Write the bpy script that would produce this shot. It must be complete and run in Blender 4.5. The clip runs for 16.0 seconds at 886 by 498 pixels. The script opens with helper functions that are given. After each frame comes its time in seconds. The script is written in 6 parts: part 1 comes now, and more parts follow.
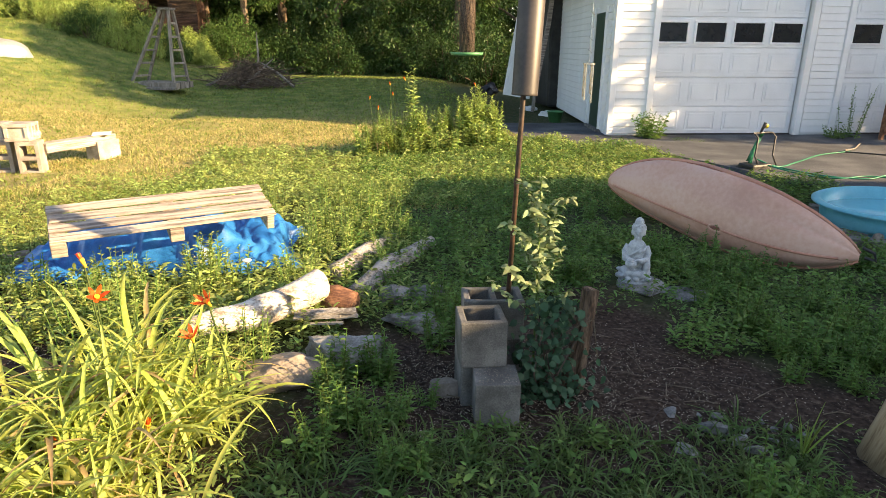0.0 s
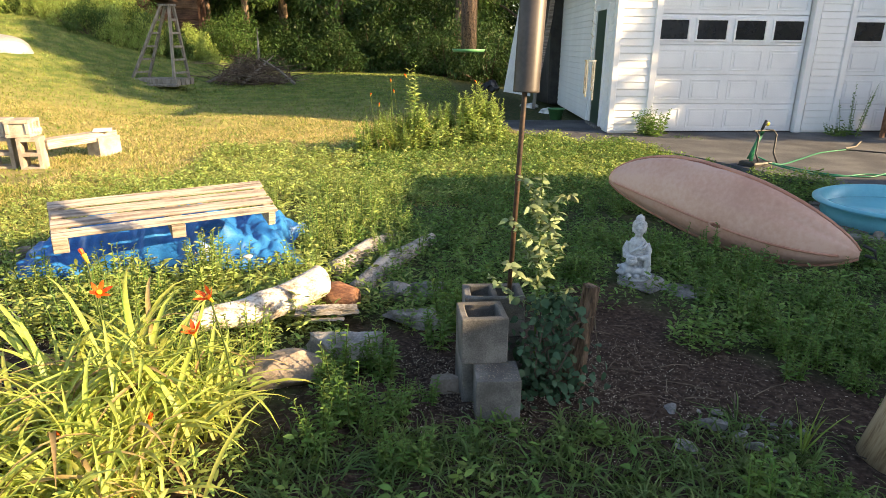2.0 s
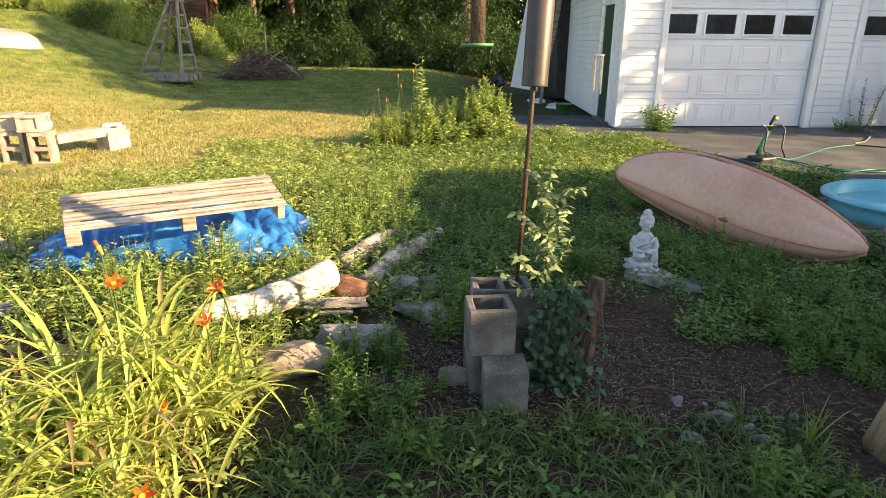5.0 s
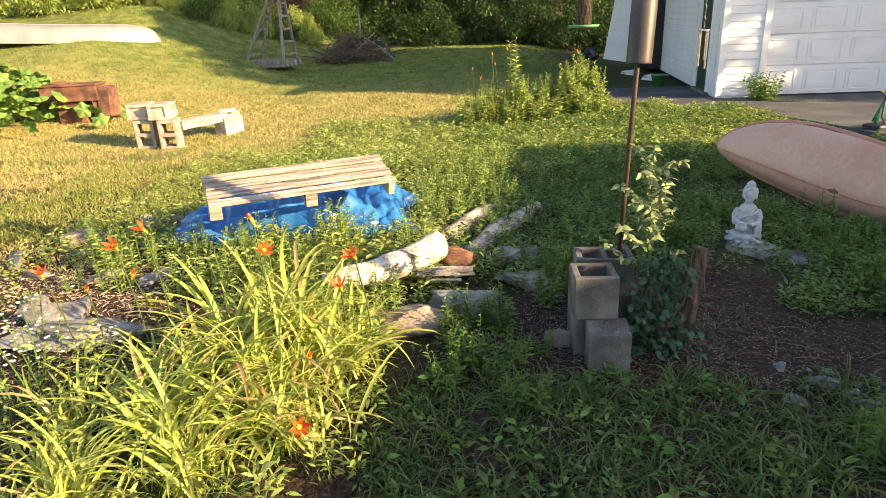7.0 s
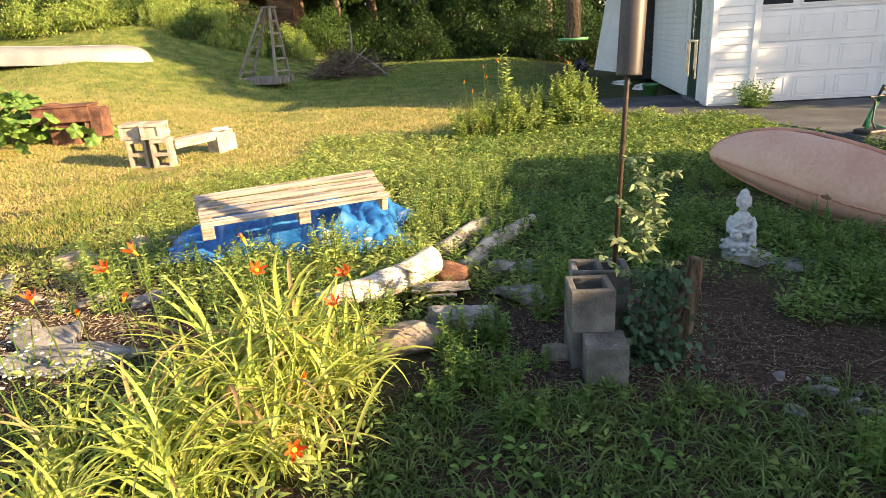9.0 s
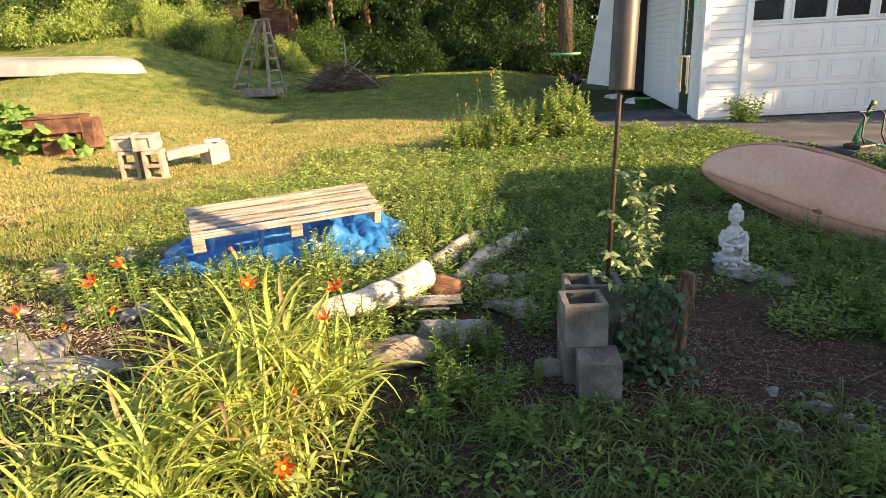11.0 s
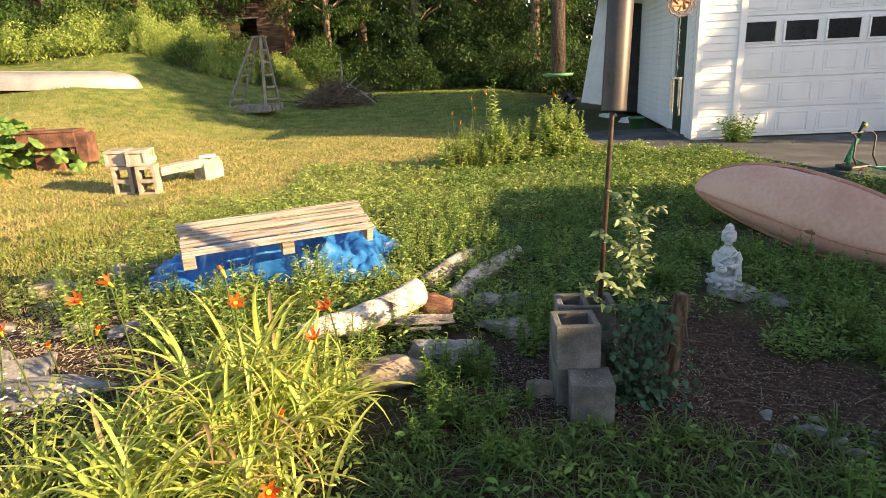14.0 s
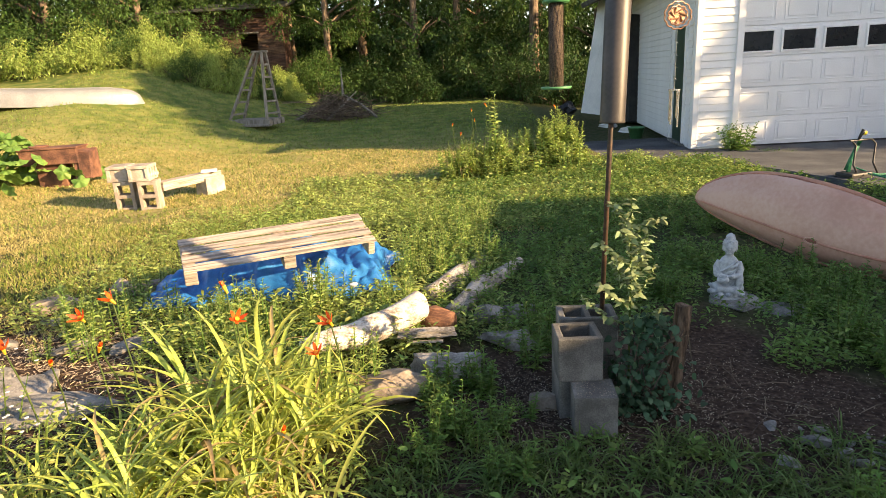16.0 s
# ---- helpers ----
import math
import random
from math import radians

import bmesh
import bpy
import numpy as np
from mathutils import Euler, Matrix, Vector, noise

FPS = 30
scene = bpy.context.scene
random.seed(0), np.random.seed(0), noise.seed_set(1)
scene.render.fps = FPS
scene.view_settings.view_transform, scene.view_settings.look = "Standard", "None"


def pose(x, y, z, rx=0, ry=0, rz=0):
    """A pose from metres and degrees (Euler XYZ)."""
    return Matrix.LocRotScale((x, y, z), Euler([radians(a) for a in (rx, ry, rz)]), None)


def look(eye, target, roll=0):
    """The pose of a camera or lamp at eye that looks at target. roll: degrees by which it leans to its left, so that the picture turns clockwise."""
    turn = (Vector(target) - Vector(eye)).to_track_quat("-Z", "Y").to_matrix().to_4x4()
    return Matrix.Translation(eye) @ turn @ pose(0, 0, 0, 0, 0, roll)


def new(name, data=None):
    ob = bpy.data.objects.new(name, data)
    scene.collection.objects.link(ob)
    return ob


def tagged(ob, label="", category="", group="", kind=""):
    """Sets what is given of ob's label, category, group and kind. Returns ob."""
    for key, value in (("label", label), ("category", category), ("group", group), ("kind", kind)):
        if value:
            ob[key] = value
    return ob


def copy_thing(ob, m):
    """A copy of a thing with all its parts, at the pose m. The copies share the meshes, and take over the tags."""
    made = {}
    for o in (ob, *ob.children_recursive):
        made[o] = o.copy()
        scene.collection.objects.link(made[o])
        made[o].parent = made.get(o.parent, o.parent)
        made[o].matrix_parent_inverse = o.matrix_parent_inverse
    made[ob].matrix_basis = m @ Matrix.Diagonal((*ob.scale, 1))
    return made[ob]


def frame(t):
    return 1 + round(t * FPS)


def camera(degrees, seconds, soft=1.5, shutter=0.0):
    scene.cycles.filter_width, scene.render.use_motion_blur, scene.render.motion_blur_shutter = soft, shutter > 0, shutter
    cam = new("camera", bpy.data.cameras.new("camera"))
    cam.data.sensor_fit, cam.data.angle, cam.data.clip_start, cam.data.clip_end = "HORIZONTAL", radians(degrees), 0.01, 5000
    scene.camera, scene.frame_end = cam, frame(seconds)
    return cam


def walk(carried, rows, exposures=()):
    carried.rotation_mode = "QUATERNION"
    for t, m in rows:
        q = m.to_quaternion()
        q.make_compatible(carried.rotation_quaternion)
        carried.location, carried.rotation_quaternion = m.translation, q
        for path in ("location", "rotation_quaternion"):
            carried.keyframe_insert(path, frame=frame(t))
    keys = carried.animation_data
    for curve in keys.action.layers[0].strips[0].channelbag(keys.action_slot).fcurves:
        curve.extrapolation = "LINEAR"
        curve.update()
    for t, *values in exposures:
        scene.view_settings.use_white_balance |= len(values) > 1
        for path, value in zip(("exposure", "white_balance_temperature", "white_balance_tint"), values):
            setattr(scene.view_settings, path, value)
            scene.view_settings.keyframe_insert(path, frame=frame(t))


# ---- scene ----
cam = camera(71.0, 16.0, soft=0.8)
PATH = [
    (0, (0.082, -0.099, 1.427), (0.242, 1.797, 0.811), 0.43),
    (0.5, (0.083, -0.101, 1.427), (0.241, 1.795, 0.811), 0.47),
    (1, (0.084, -0.100, 1.428), (0.247, 1.795, 0.809), 0.56),
    (1.5, (0.083, -0.097, 1.421), (0.250, 1.796, 0.800), 0.69),
    (2, (0.077, -0.106, 1.425), (0.236, 1.787, 0.801), 0.55),
    (2.5, (0.076, -0.115, 1.428), (0.226, 1.779, 0.803), 0.40),
    (3, (0.065, -0.123, 1.439), (0.208, 1.771, 0.812), 0.32),
    (5.5, (0.064, -0.139, 1.420), (0.199, 1.748, 0.772), 0.62),
    (6, (0.001, -0.215, 1.428), (0.075, 1.667, 0.757), 0.06),
    (6.5, (-0.056, -0.338, 1.457), (-0.139, 1.535, 0.763), -1.55),
    (7, (-0.051, -0.381, 1.474), (-0.191, 1.487, 0.772), -2.45),
    (7.5, (-0.055, -0.392, 1.486), (-0.207, 1.477, 0.792), -2.92),
    (8, (-0.062, -0.404, 1.493), (-0.225, 1.469, 0.809), -3.23),
    (8.5, (-0.051, -0.386, 1.488), (-0.204, 1.490, 0.814), -3.39),
    (9, (-0.041, -0.354, 1.481), (-0.168, 1.528, 0.816), -3.54),
    (11.5, (-0.035, -0.325, 1.486), (-0.136, 1.573, 0.862), -3.15),
    (12, (-0.026, -0.315, 1.483), (-0.121, 1.585, 0.865), -3.07),
    (12.5, (-0.033, -0.317, 1.486), (-0.121, 1.586, 0.877), -2.87),
    (13, (-0.029, -0.316, 1.487), (-0.123, 1.590, 0.889), -2.77),
    (13.5, (-0.025, -0.310, 1.490), (-0.118, 1.599, 0.901), -2.71),
    (14, (-0.021, -0.306, 1.492), (-0.107, 1.606, 0.911), -2.62),
    (14.5, (-0.023, -0.304, 1.495), (-0.106, 1.610, 0.921), -2.59),
    (15, (-0.021, -0.302, 1.496), (-0.104, 1.614, 0.929), -2.59),
    (15.5, (-0.021, -0.307, 1.503), (-0.109, 1.611, 0.943), -2.85),
    (16, (-0.015, -0.308, 1.505), (-0.106, 1.614, 0.958), -3.27),
]
walk(cam, [(t, look(eye, target, roll)) for t, eye, target, roll in PATH], exposures=[(0, 1.86, 7100, 15), (8, 1.86, 7200, 17), (12, 1.71, 7200, 17), (16, 1.65, 7200, 17)])

# ---- world and light ----
SUN_DIR = Vector((0.93, -0.36, 0.37)).normalized()
world = bpy.data.worlds.new("sky")
scene.world = world
world.use_nodes = True
wn = world.node_tree.nodes
sky = wn.new("ShaderNodeTexSky")
sky.sky_type, sky.sun_disc = "NISHITA", False
sky.sun_elevation = math.asin(SUN_DIR.z)
sky.sun_rotation = math.atan2(SUN_DIR.x, SUN_DIR.y)
world.node_tree.links.new(sky.outputs[0], wn["Background"].inputs[0])
wn["Background"].inputs[1].default_value = 0.11
sun = new("sun", bpy.data.lights.new("sun", "SUN"))
sun.data.energy, sun.data.angle, sun.data.color = 5.0, radians(0.6), (1.0, 0.76, 0.44)
sun.matrix_world = look(Vector((0, 0, 20)) + SUN_DIR * 30, (0, 0, 20))


# ---- materials ----
def mat(name, cols, rough=0.8, scale=6.0, fine=60.0, bump=0.3, metal=0.0, spec=0.35, island=0.0, vary=0.0, stretch=(1, 1, 1), translucent=0.0, dist=0.01):
    """cols: two or three base colours mixed by coarse and fine noise; island and vary: brightness steps per loose piece and per object."""
    m = bpy.data.materials.new(name)
    m.use_nodes = True
    nt = m.node_tree
    n, l = nt.nodes, nt.links
    b = n["Principled BSDF"]
    tc, mp = n.new("ShaderNodeTexCoord"), n.new("ShaderNodeMapping")
    mp.inputs["Scale"].default_value = stretch
    l.new(tc.outputs["Object"], mp.inputs[0])
    a, f = n.new("ShaderNodeTexNoise"), n.new("ShaderNodeTexNoise")
    for node, s in ((a, scale), (f, fine)):
        node.inputs["Scale"].default_value, node.inputs["Detail"].default_value = s, 5
        l.new(mp.outputs[0], node.inputs[0])
    mx = n.new("ShaderNodeMath")
    mx.operation = "ADD"
    half = n.new("ShaderNodeMath")
    half.operation, half.inputs[1].default_value = "MULTIPLY_ADD", 0.5
    half.inputs[2].default_value = -0.25
    l.new(f.outputs[0], half.inputs[0])
    l.new(a.outputs[0], mx.inputs[0])
    l.new(half.outputs[0], mx.inputs[1])
    r = n.new("ShaderNodeValToRGB")
    e = r.color_ramp.elements
    e[0].position, e[1].position = 0.34, 0.66
    e[0].color, e[1].color = (*cols[0], 1), (*cols[-1], 1)
    if len(cols) == 3:
        k = e.new(0.5)
        k.color = (*cols[1], 1)
    l.new(mx.outputs[0], r.inputs[0])
    col = r.outputs[0]
    for amount, node, out in ((island, "ShaderNodeNewGeometry", "Random Per Island"), (vary, "ShaderNodeObjectInfo", "Random")):
        if amount:
            g, hs, mr = n.new(node), n.new("ShaderNodeHueSaturation"), n.new("ShaderNodeMapRange")
            mr.inputs[3].default_value, mr.inputs[4].default_value = 1 - amount, 1 + amount
            l.new(g.outputs[out], mr.inputs[0])
            l.new(mr.outputs[0], hs.inputs["Value"])
            mr2 = n.new("ShaderNodeMapRange")
            mr2.inputs[3].default_value, mr2.inputs[4].default_value = 0.5 - 0.05 * amount, 0.5 + 0.05 * amount
            l.new(g.outputs[out], mr2.inputs[0])
            l.new(mr2.outputs[0], hs.inputs["Hue"])
            l.new(col, hs.inputs["Color"])
            col = hs.outputs[0]
    l.new(col, b.inputs["Base Color"])
    b.inputs["Roughness"].default_value, b.inputs["Metallic"].default_value = rough, metal
    b.inputs["Specular IOR Level"].default_value = spec
    if bump:
        bp = n.new("ShaderNodeBump")
        bp.inputs["Strength"].default_value, bp.inputs["Distance"].default_value = bump, dist
        l.new(mx.outputs[0], bp.inputs["Height"])
        l.new(bp.outputs[0], b.inputs["Normal"])
    if translucent:
        t, ms = n.new("ShaderNodeBsdfTranslucent"), n.new("ShaderNodeMixShader")
        ms.inputs[0].default_value = translucent
        l.new(col, t.inputs[0])
        l.new(b.outputs[0], ms.inputs[1])
        l.new(t.outputs[0], ms.inputs[2])
        l.new(ms.outputs[0], n["Material Output"].inputs[0])
    return m


def leafy(name, c1, c2, trans=0.4, island=0.35, rough=0.5):
    return mat(name, (c1, c2), rough, 3.0, 30.0, 0.0, spec=0.3, island=island, translucent=trans)


M = dict(
    siding=mat("siding", ((0.72, 0.72, 0.71), (0.80, 0.80, 0.79)), 0.45, 2, 80, 0.08),
    door_white=mat("door_white", ((0.70, 0.71, 0.72), (0.78, 0.79, 0.80)), 0.4, 2, 50, 0.05),
    trim=mat("trim", ((0.74, 0.74, 0.73), (0.80, 0.80, 0.80)), 0.45, 3, 60, 0.05),
    dark_glass=mat("dark_glass", ((0.008, 0.009, 0.01), (0.02, 0.02, 0.022)), 0.12, 3, 20, 0.0, spec=0.5),
    green_door=mat("green_door", ((0.02, 0.045, 0.03), (0.03, 0.06, 0.045)), 0.5, 3, 40, 0.1),
    shingle=mat("shingle", ((0.06, 0.06, 0.06), (0.12, 0.11, 0.10)), 0.9, 3, 60, 0.4),
    asphalt=mat("asphalt", ((0.045, 0.047, 0.053), (0.070, 0.073, 0.080), (0.115, 0.116, 0.118)), 0.9, 1.6, 110, 0.7, dist=0.008),
    concrete=mat("concrete", ((0.08, 0.076, 0.069), (0.132, 0.126, 0.114), (0.205, 0.195, 0.178)), 0.92, 7, 150, 0.6, vary=0.1, dist=0.004),
    concrete_pale=mat("concrete_pale", ((0.26, 0.22, 0.18), (0.38, 0.33, 0.27), (0.48, 0.42, 0.35)), 0.92, 6, 110, 0.6, vary=0.1, dist=0.004),
    bark_wood=mat("bark_wood", ((0.035, 0.022, 0.014), (0.11, 0.07, 0.045), (0.22, 0.15, 0.10)), 0.9, 9, 50, 0.9, stretch=(3, 3, 0.5), dist=0.02),
    pale_log=mat("pale_log", ((0.20, 0.16, 0.125), (0.50, 0.45, 0.39), (0.62, 0.58, 0.52)), 0.85, 11, 60, 0.8, stretch=(1, 1.6, 1.6), dist=0.012),
    grey_log=mat("grey_log", ((0.14, 0.125, 0.105), (0.32, 0.295, 0.26), (0.44, 0.41, 0.365)), 0.85, 5, 40, 0.7, stretch=(1.4, 1.4, 4), dist=0.012),
    pallet_wood=mat("pallet_wood", ((0.13, 0.105, 0.085), (0.32, 0.27, 0.225), (0.43, 0.375, 0.32)), 0.8, 7, 60, 0.6, stretch=(0.35, 7, 7), vary=0.16, dist=0.004),
    grey_wood=mat("grey_wood", ((0.13, 0.115, 0.095), (0.25, 0.225, 0.195)), 0.85, 6, 50, 0.6, stretch=(3, 3, 0.6), vary=0.15, dist=0.006),
    red_wood=mat("red_wood", ((0.09, 0.04, 0.024), (0.19, 0.09, 0.05), (0.28, 0.15, 0.085)), 0.75, 6, 40, 0.7, stretch=(1, 3, 3), dist=0.012),
    tarp=mat("tarp", ((0.006, 0.075, 0.25), (0.012, 0.125, 0.37), (0.03, 0.19, 0.46)), 0.40, 5, 120, 0.35, spec=0.5, dist=0.003),
    rust=mat("rust", ((0.06, 0.03, 0.022), (0.13, 0.06, 0.04), (0.21, 0.105, 0.065)), 0.85, 5, 60, 0.4, dist=0.004),
    stone=mat("stone", ((0.12, 0.115, 0.105), (0.21, 0.20, 0.185), (0.31, 0.295, 0.27)), 0.9, 8, 90, 0.6, vary=0.25, dist=0.008),
    brown_stone=mat("brown_stone", ((0.17, 0.14, 0.11), (0.31, 0.26, 0.21)), 0.9, 9, 90, 0.6, vary=0.2, dist=0.006),
    statue=mat("statue", ((0.33, 0.34, 0.34), (0.43, 0.44, 0.44), (0.50, 0.51, 0.51)), 0.85, 30, 160, 0.35, dist=0.002),
    kayak=mat("kayak", ((0.50, 0.26, 0.18), (0.56, 0.31, 0.22), (0.60, 0.36, 0.27)), 0.38, 1.4, 30, 0.06, spec=0.5, dist=0.004),
    kayak_rim=mat("kayak_rim", ((0.40, 0.17, 0.11), (0.52, 0.25, 0.17)), 0.45, 3, 30, 0.1),
    kayak_dark=mat("kayak_dark", ((0.20, 0.07, 0.045), (0.30, 0.12, 0.08)), 0.6, 5, 40, 0.2),
    black=mat("black", ((0.012, 0.012, 0.013), (0.03, 0.029, 0.028)), 0.5, 6, 60, 0.2),
    baffle=mat("baffle", ((0.034, 0.028, 0.025), (0.065, 0.053, 0.045)), 0.48, 5, 60, 0.12, spec=0.5, dist=0.003),
    pole=mat("pole", ((0.035, 0.026, 0.02), (0.10, 0.06, 0.04)), 0.55, 12, 80, 0.2, metal=0.3),
    pool=mat("pool", ((0.16, 0.55, 0.66), (0.22, 0.64, 0.74)), 0.3, 4, 40, 0.1, spec=0.5, translucent=0.3),
    hose=mat("hose", ((0.010, 0.13, 0.07), (0.015, 0.19, 0.10)), 0.45, 6, 60, 0.1),
    yellow=mat("yellow", ((0.65, 0.50, 0.03), (0.75, 0.6, 0.05)), 0.4, 6, 60, 0.1),
    canoe=mat("canoe", ((0.22, 0.22, 0.215), (0.31, 0.31, 0.30)), 0.4, 2, 30, 0.1, metal=0.2, spec=0.5),
    white_board=mat("white_board", ((0.60, 0.60, 0.58), (0.74, 0.73, 0.70)), 0.6, 2, 30, 0.1),
    green_plastic=mat("green_plastic", ((0.06, 0.20, 0.08), (0.10, 0.28, 0.12)), 0.4, 4, 40, 0.1),
    bronze=mat("bronze", ((0.30, 0.15, 0.08), (0.55, 0.32, 0.20)), 0.4, 20, 80, 0.2, metal=0.6),
    steel=mat("steel", ((0.55, 0.52, 0.48), (0.70, 0.68, 0.64)), 0.25, 6, 60, 0.05, metal=0.9),
    seed=mat("seed", ((0.03, 0.022, 0.018), (0.13, 0.095, 0.07)), 0.9, 150, 300, 0.8, dist=0.004),
    trunk=mat("trunk", ((0.07, 0.05, 0.035), (0.16, 0.115, 0.08), (0.27, 0.20, 0.14)), 0.9, 6, 40, 0.9, stretch=(2.5, 2.5, 0.5), dist=0.03),
    twig=mat("twig", ((0.06, 0.042, 0.03), (0.16, 0.12, 0.085)), 0.9, 6, 40, 0.4, island=0.35),
    chip=mat("chip", ((0.16, 0.125, 0.09), (0.38, 0.32, 0.25)), 0.9, 8, 40, 0.2, island=0.35),
    straw=mat("straw", ((0.30, 0.22, 0.14), (0.52, 0.42, 0.30)), 0.9, 8, 40, 0.2, island=0.35),
    lily_leaf=mat("lily_leaf", ((0.35, 0.43, 0.085), (0.54, 0.58, 0.17)), 0.42, 5, 40, 0.05, vary=0.25, translucent=0.45),
    lily_dry=mat("lily_dry", ((0.33, 0.24, 0.10), (0.46, 0.36, 0.18)), 0.7, 5, 40, 0.05, vary=0.2, translucent=0.3),
    petal=mat("petal", ((0.72, 0.05, 0.012), (0.85, 0.15, 0.025)), 0.5, 20, 60, 0.0, island=0.15, translucent=0.35),
    petal_yellow=mat("petal_yellow", ((0.80, 0.42, 0.04), (0.82, 0.52, 0.07)), 0.5, 20, 60, 0.0, translucent=0.35),
    white_petal=mat("white_petal", ((0.72, 0.72, 0.66), (0.82, 0.82, 0.78)), 0.6, 20, 60, 0.0, translucent=0.3),
    # cover and weed: one yard leaf, shade and sunlight put into the colours
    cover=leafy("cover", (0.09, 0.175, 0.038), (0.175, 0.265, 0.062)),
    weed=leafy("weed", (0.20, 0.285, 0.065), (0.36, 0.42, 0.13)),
    pale_leaf=leafy("pale_leaf", (0.20, 0.27, 0.12), (0.33, 0.39, 0.20)),
    ivy=leafy("ivy", (0.03, 0.075, 0.035), (0.06, 0.12, 0.06), 0.25),
    grass=leafy("grass", (0.085, 0.145, 0.038), (0.16, 0.22, 0.068)),
    lawn=leafy("lawn", (0.36, 0.32, 0.11), (0.49, 0.41, 0.19), 0.35, 0.25),
    lawn_green=leafy("lawn_green", (0.13, 0.20, 0.035), (0.24, 0.27, 0.06), 0.35, 0.5),
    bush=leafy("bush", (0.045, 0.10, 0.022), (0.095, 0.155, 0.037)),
    # brighter copy of the bush leaf, with sunlight put into its colour
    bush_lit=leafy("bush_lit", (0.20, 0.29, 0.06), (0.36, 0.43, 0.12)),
    # darker copy of the bush leaf, with the wood's deep shade painted in
    shaded_leaf=leafy("shaded_leaf", (0.026, 0.062, 0.016), (0.06, 0.11, 0.03), 0.35),
    squash=leafy("squash", (0.09, 0.17, 0.035), (0.17, 0.25, 0.06), 0.3),
)


def ground_material():
    """Trampled garden soil, weedy turf and dry lawn, blended by place with ragged borders."""
    m = bpy.data.materials.new("ground")
    m.use_nodes = True
    n, l = m.node_tree.nodes, m.node_tree.links
    b = n["Principled BSDF"]
    b.inputs["Roughness"].default_value, b.inputs["Specular IOR Level"].default_value = 0.95, 0.15
    geo = n.new("ShaderNodeNewGeometry")

    def noise_at(scale, detail=6):
        t = n.new("ShaderNodeTexNoise")
        t.inputs["Scale"].default_value, t.inputs["Detail"].default_value = scale, detail
        l.new(geo.outputs["Position"], t.inputs[0])
        return t.outputs[0]

    def ramp(fac, *stops):
        r = n.new("ShaderNodeValToRGB")
        e = r.color_ramp.elements
        e[0].position, e[0].color = stops[0][0], (*stops[0][1], 1)
        e[1].position, e[1].color = stops[-1][0], (*stops[-1][1], 1)
        for p, c in stops[1:-1]:
            e.new(p).color = (*c, 1)
        l.new(fac, r.inputs[0])
        return r.outputs[0]

    def near(x, y, radius, ragged):
        """1 inside a ragged round patch, 0 outside."""
        d = n.new("ShaderNodeVectorMath")
        d.operation = "DISTANCE"
        d.inputs[1].default_value = (x, y, -0.18)
        l.new(geo.outputs["Position"], d.inputs[0])
        a = n.new("ShaderNodeMath")
        a.operation = "MULTIPLY_ADD"
        a.inputs[1].default_value = ragged
        l.new(noise_at(3.0), a.inputs[0])
        l.new(d.outputs["Value"], a.inputs[2])
        mr = n.new("ShaderNodeMapRange")
        mr.inputs[1].default_value, mr.inputs[2].default_value = radius + ragged * 0.5 + 0.2, radius + ragged * 0.5 - 0.2
        l.new(a.outputs[0], mr.inputs[0])
        return mr.outputs[0]

    def mix(fac, a, c):
        x = n.new("ShaderNodeMix")
        x.data_type = "RGBA"
        l.new(fac, x.inputs[0])
        l.new(a, x.inputs[6])
        l.new(c, x.inputs[7])
        return x.outputs[2]

    soil = ramp(noise_at(40), (0.35, (0.026, 0.016, 0.011)), (0.55, (0.058, 0.037, 0.026)), (0.72, (0.12, 0.085, 0.062)))
    turf = ramp(noise_at(12), (0.35, (0.03, 0.045, 0.015)), (0.5, (0.05, 0.062, 0.022)), (0.68, (0.085, 0.072, 0.045)))
    dry = ramp(noise_at(9), (0.33, (0.15, 0.16, 0.045)), (0.5, (0.34, 0.27, 0.11)), (0.68, (0.48, 0.37, 0.19)))
    lawn = ramp(noise_at(1.1), (0.4, (0.12, 0.16, 0.035)), (0.62, (0.33, 0.27, 0.11)))
    lawn = mix(noise_at(22), lawn, dry)
    sep = n.new("ShaderNodeSeparateXYZ")
    l.new(geo.outputs["Position"], sep.inputs[0])
    far = n.new("ShaderNodeMapRange")
    far.inputs[1].default_value, far.inputs[2].default_value = 6.6, 8.4
    l.new(sep.outputs["Y"], far.inputs[0])
    left = n.new("ShaderNodeMapRange")
    left.inputs[1].default_value, left.inputs[2].default_value = 2.6, 0.6
    l.new(sep.outputs["X"], left.inputs[0])
    both = n.new("ShaderNodeMath")
    both.operation = "MULTIPLY"
    l.new(far.outputs[0], both.inputs[0])
    l.new(left.outputs[0], both.inputs[1])
    back = n.new("ShaderNodeMapRange")
    back.inputs[1].default_value, back.inputs[2].default_value = 10.5, 16.0
    l.new(sep.outputs["Y"], back.inputs[0])
    green = ramp(noise_at(3.0), (0.36, (0.075, 0.12, 0.028)), (0.66, (0.20, 0.21, 0.065)))
    lawn = mix(back.outputs[0], lawn, green)
    col = mix(both.outputs[0], turf, lawn)
    for x, y, r in ((0.75, 2.7, 0.75), (1.6, 2.35, 0.75), (-2.6, 3.3, 0.9), (2.2, 1.7, 0.9), (0.1, 2.9, 0.5), (0.2, 1.5, 1.2), (1.3, 1.5, 1.2), (1.25, 3.2, 0.6), (-3.2, 3.7, 0.8), (-2.0, 2.4, 0.9)):
        col = mix(near(x, y, r, 0.8), col, soil)
    l.new(col, b.inputs["Base Color"])
    bp = n.new("ShaderNodeBump")
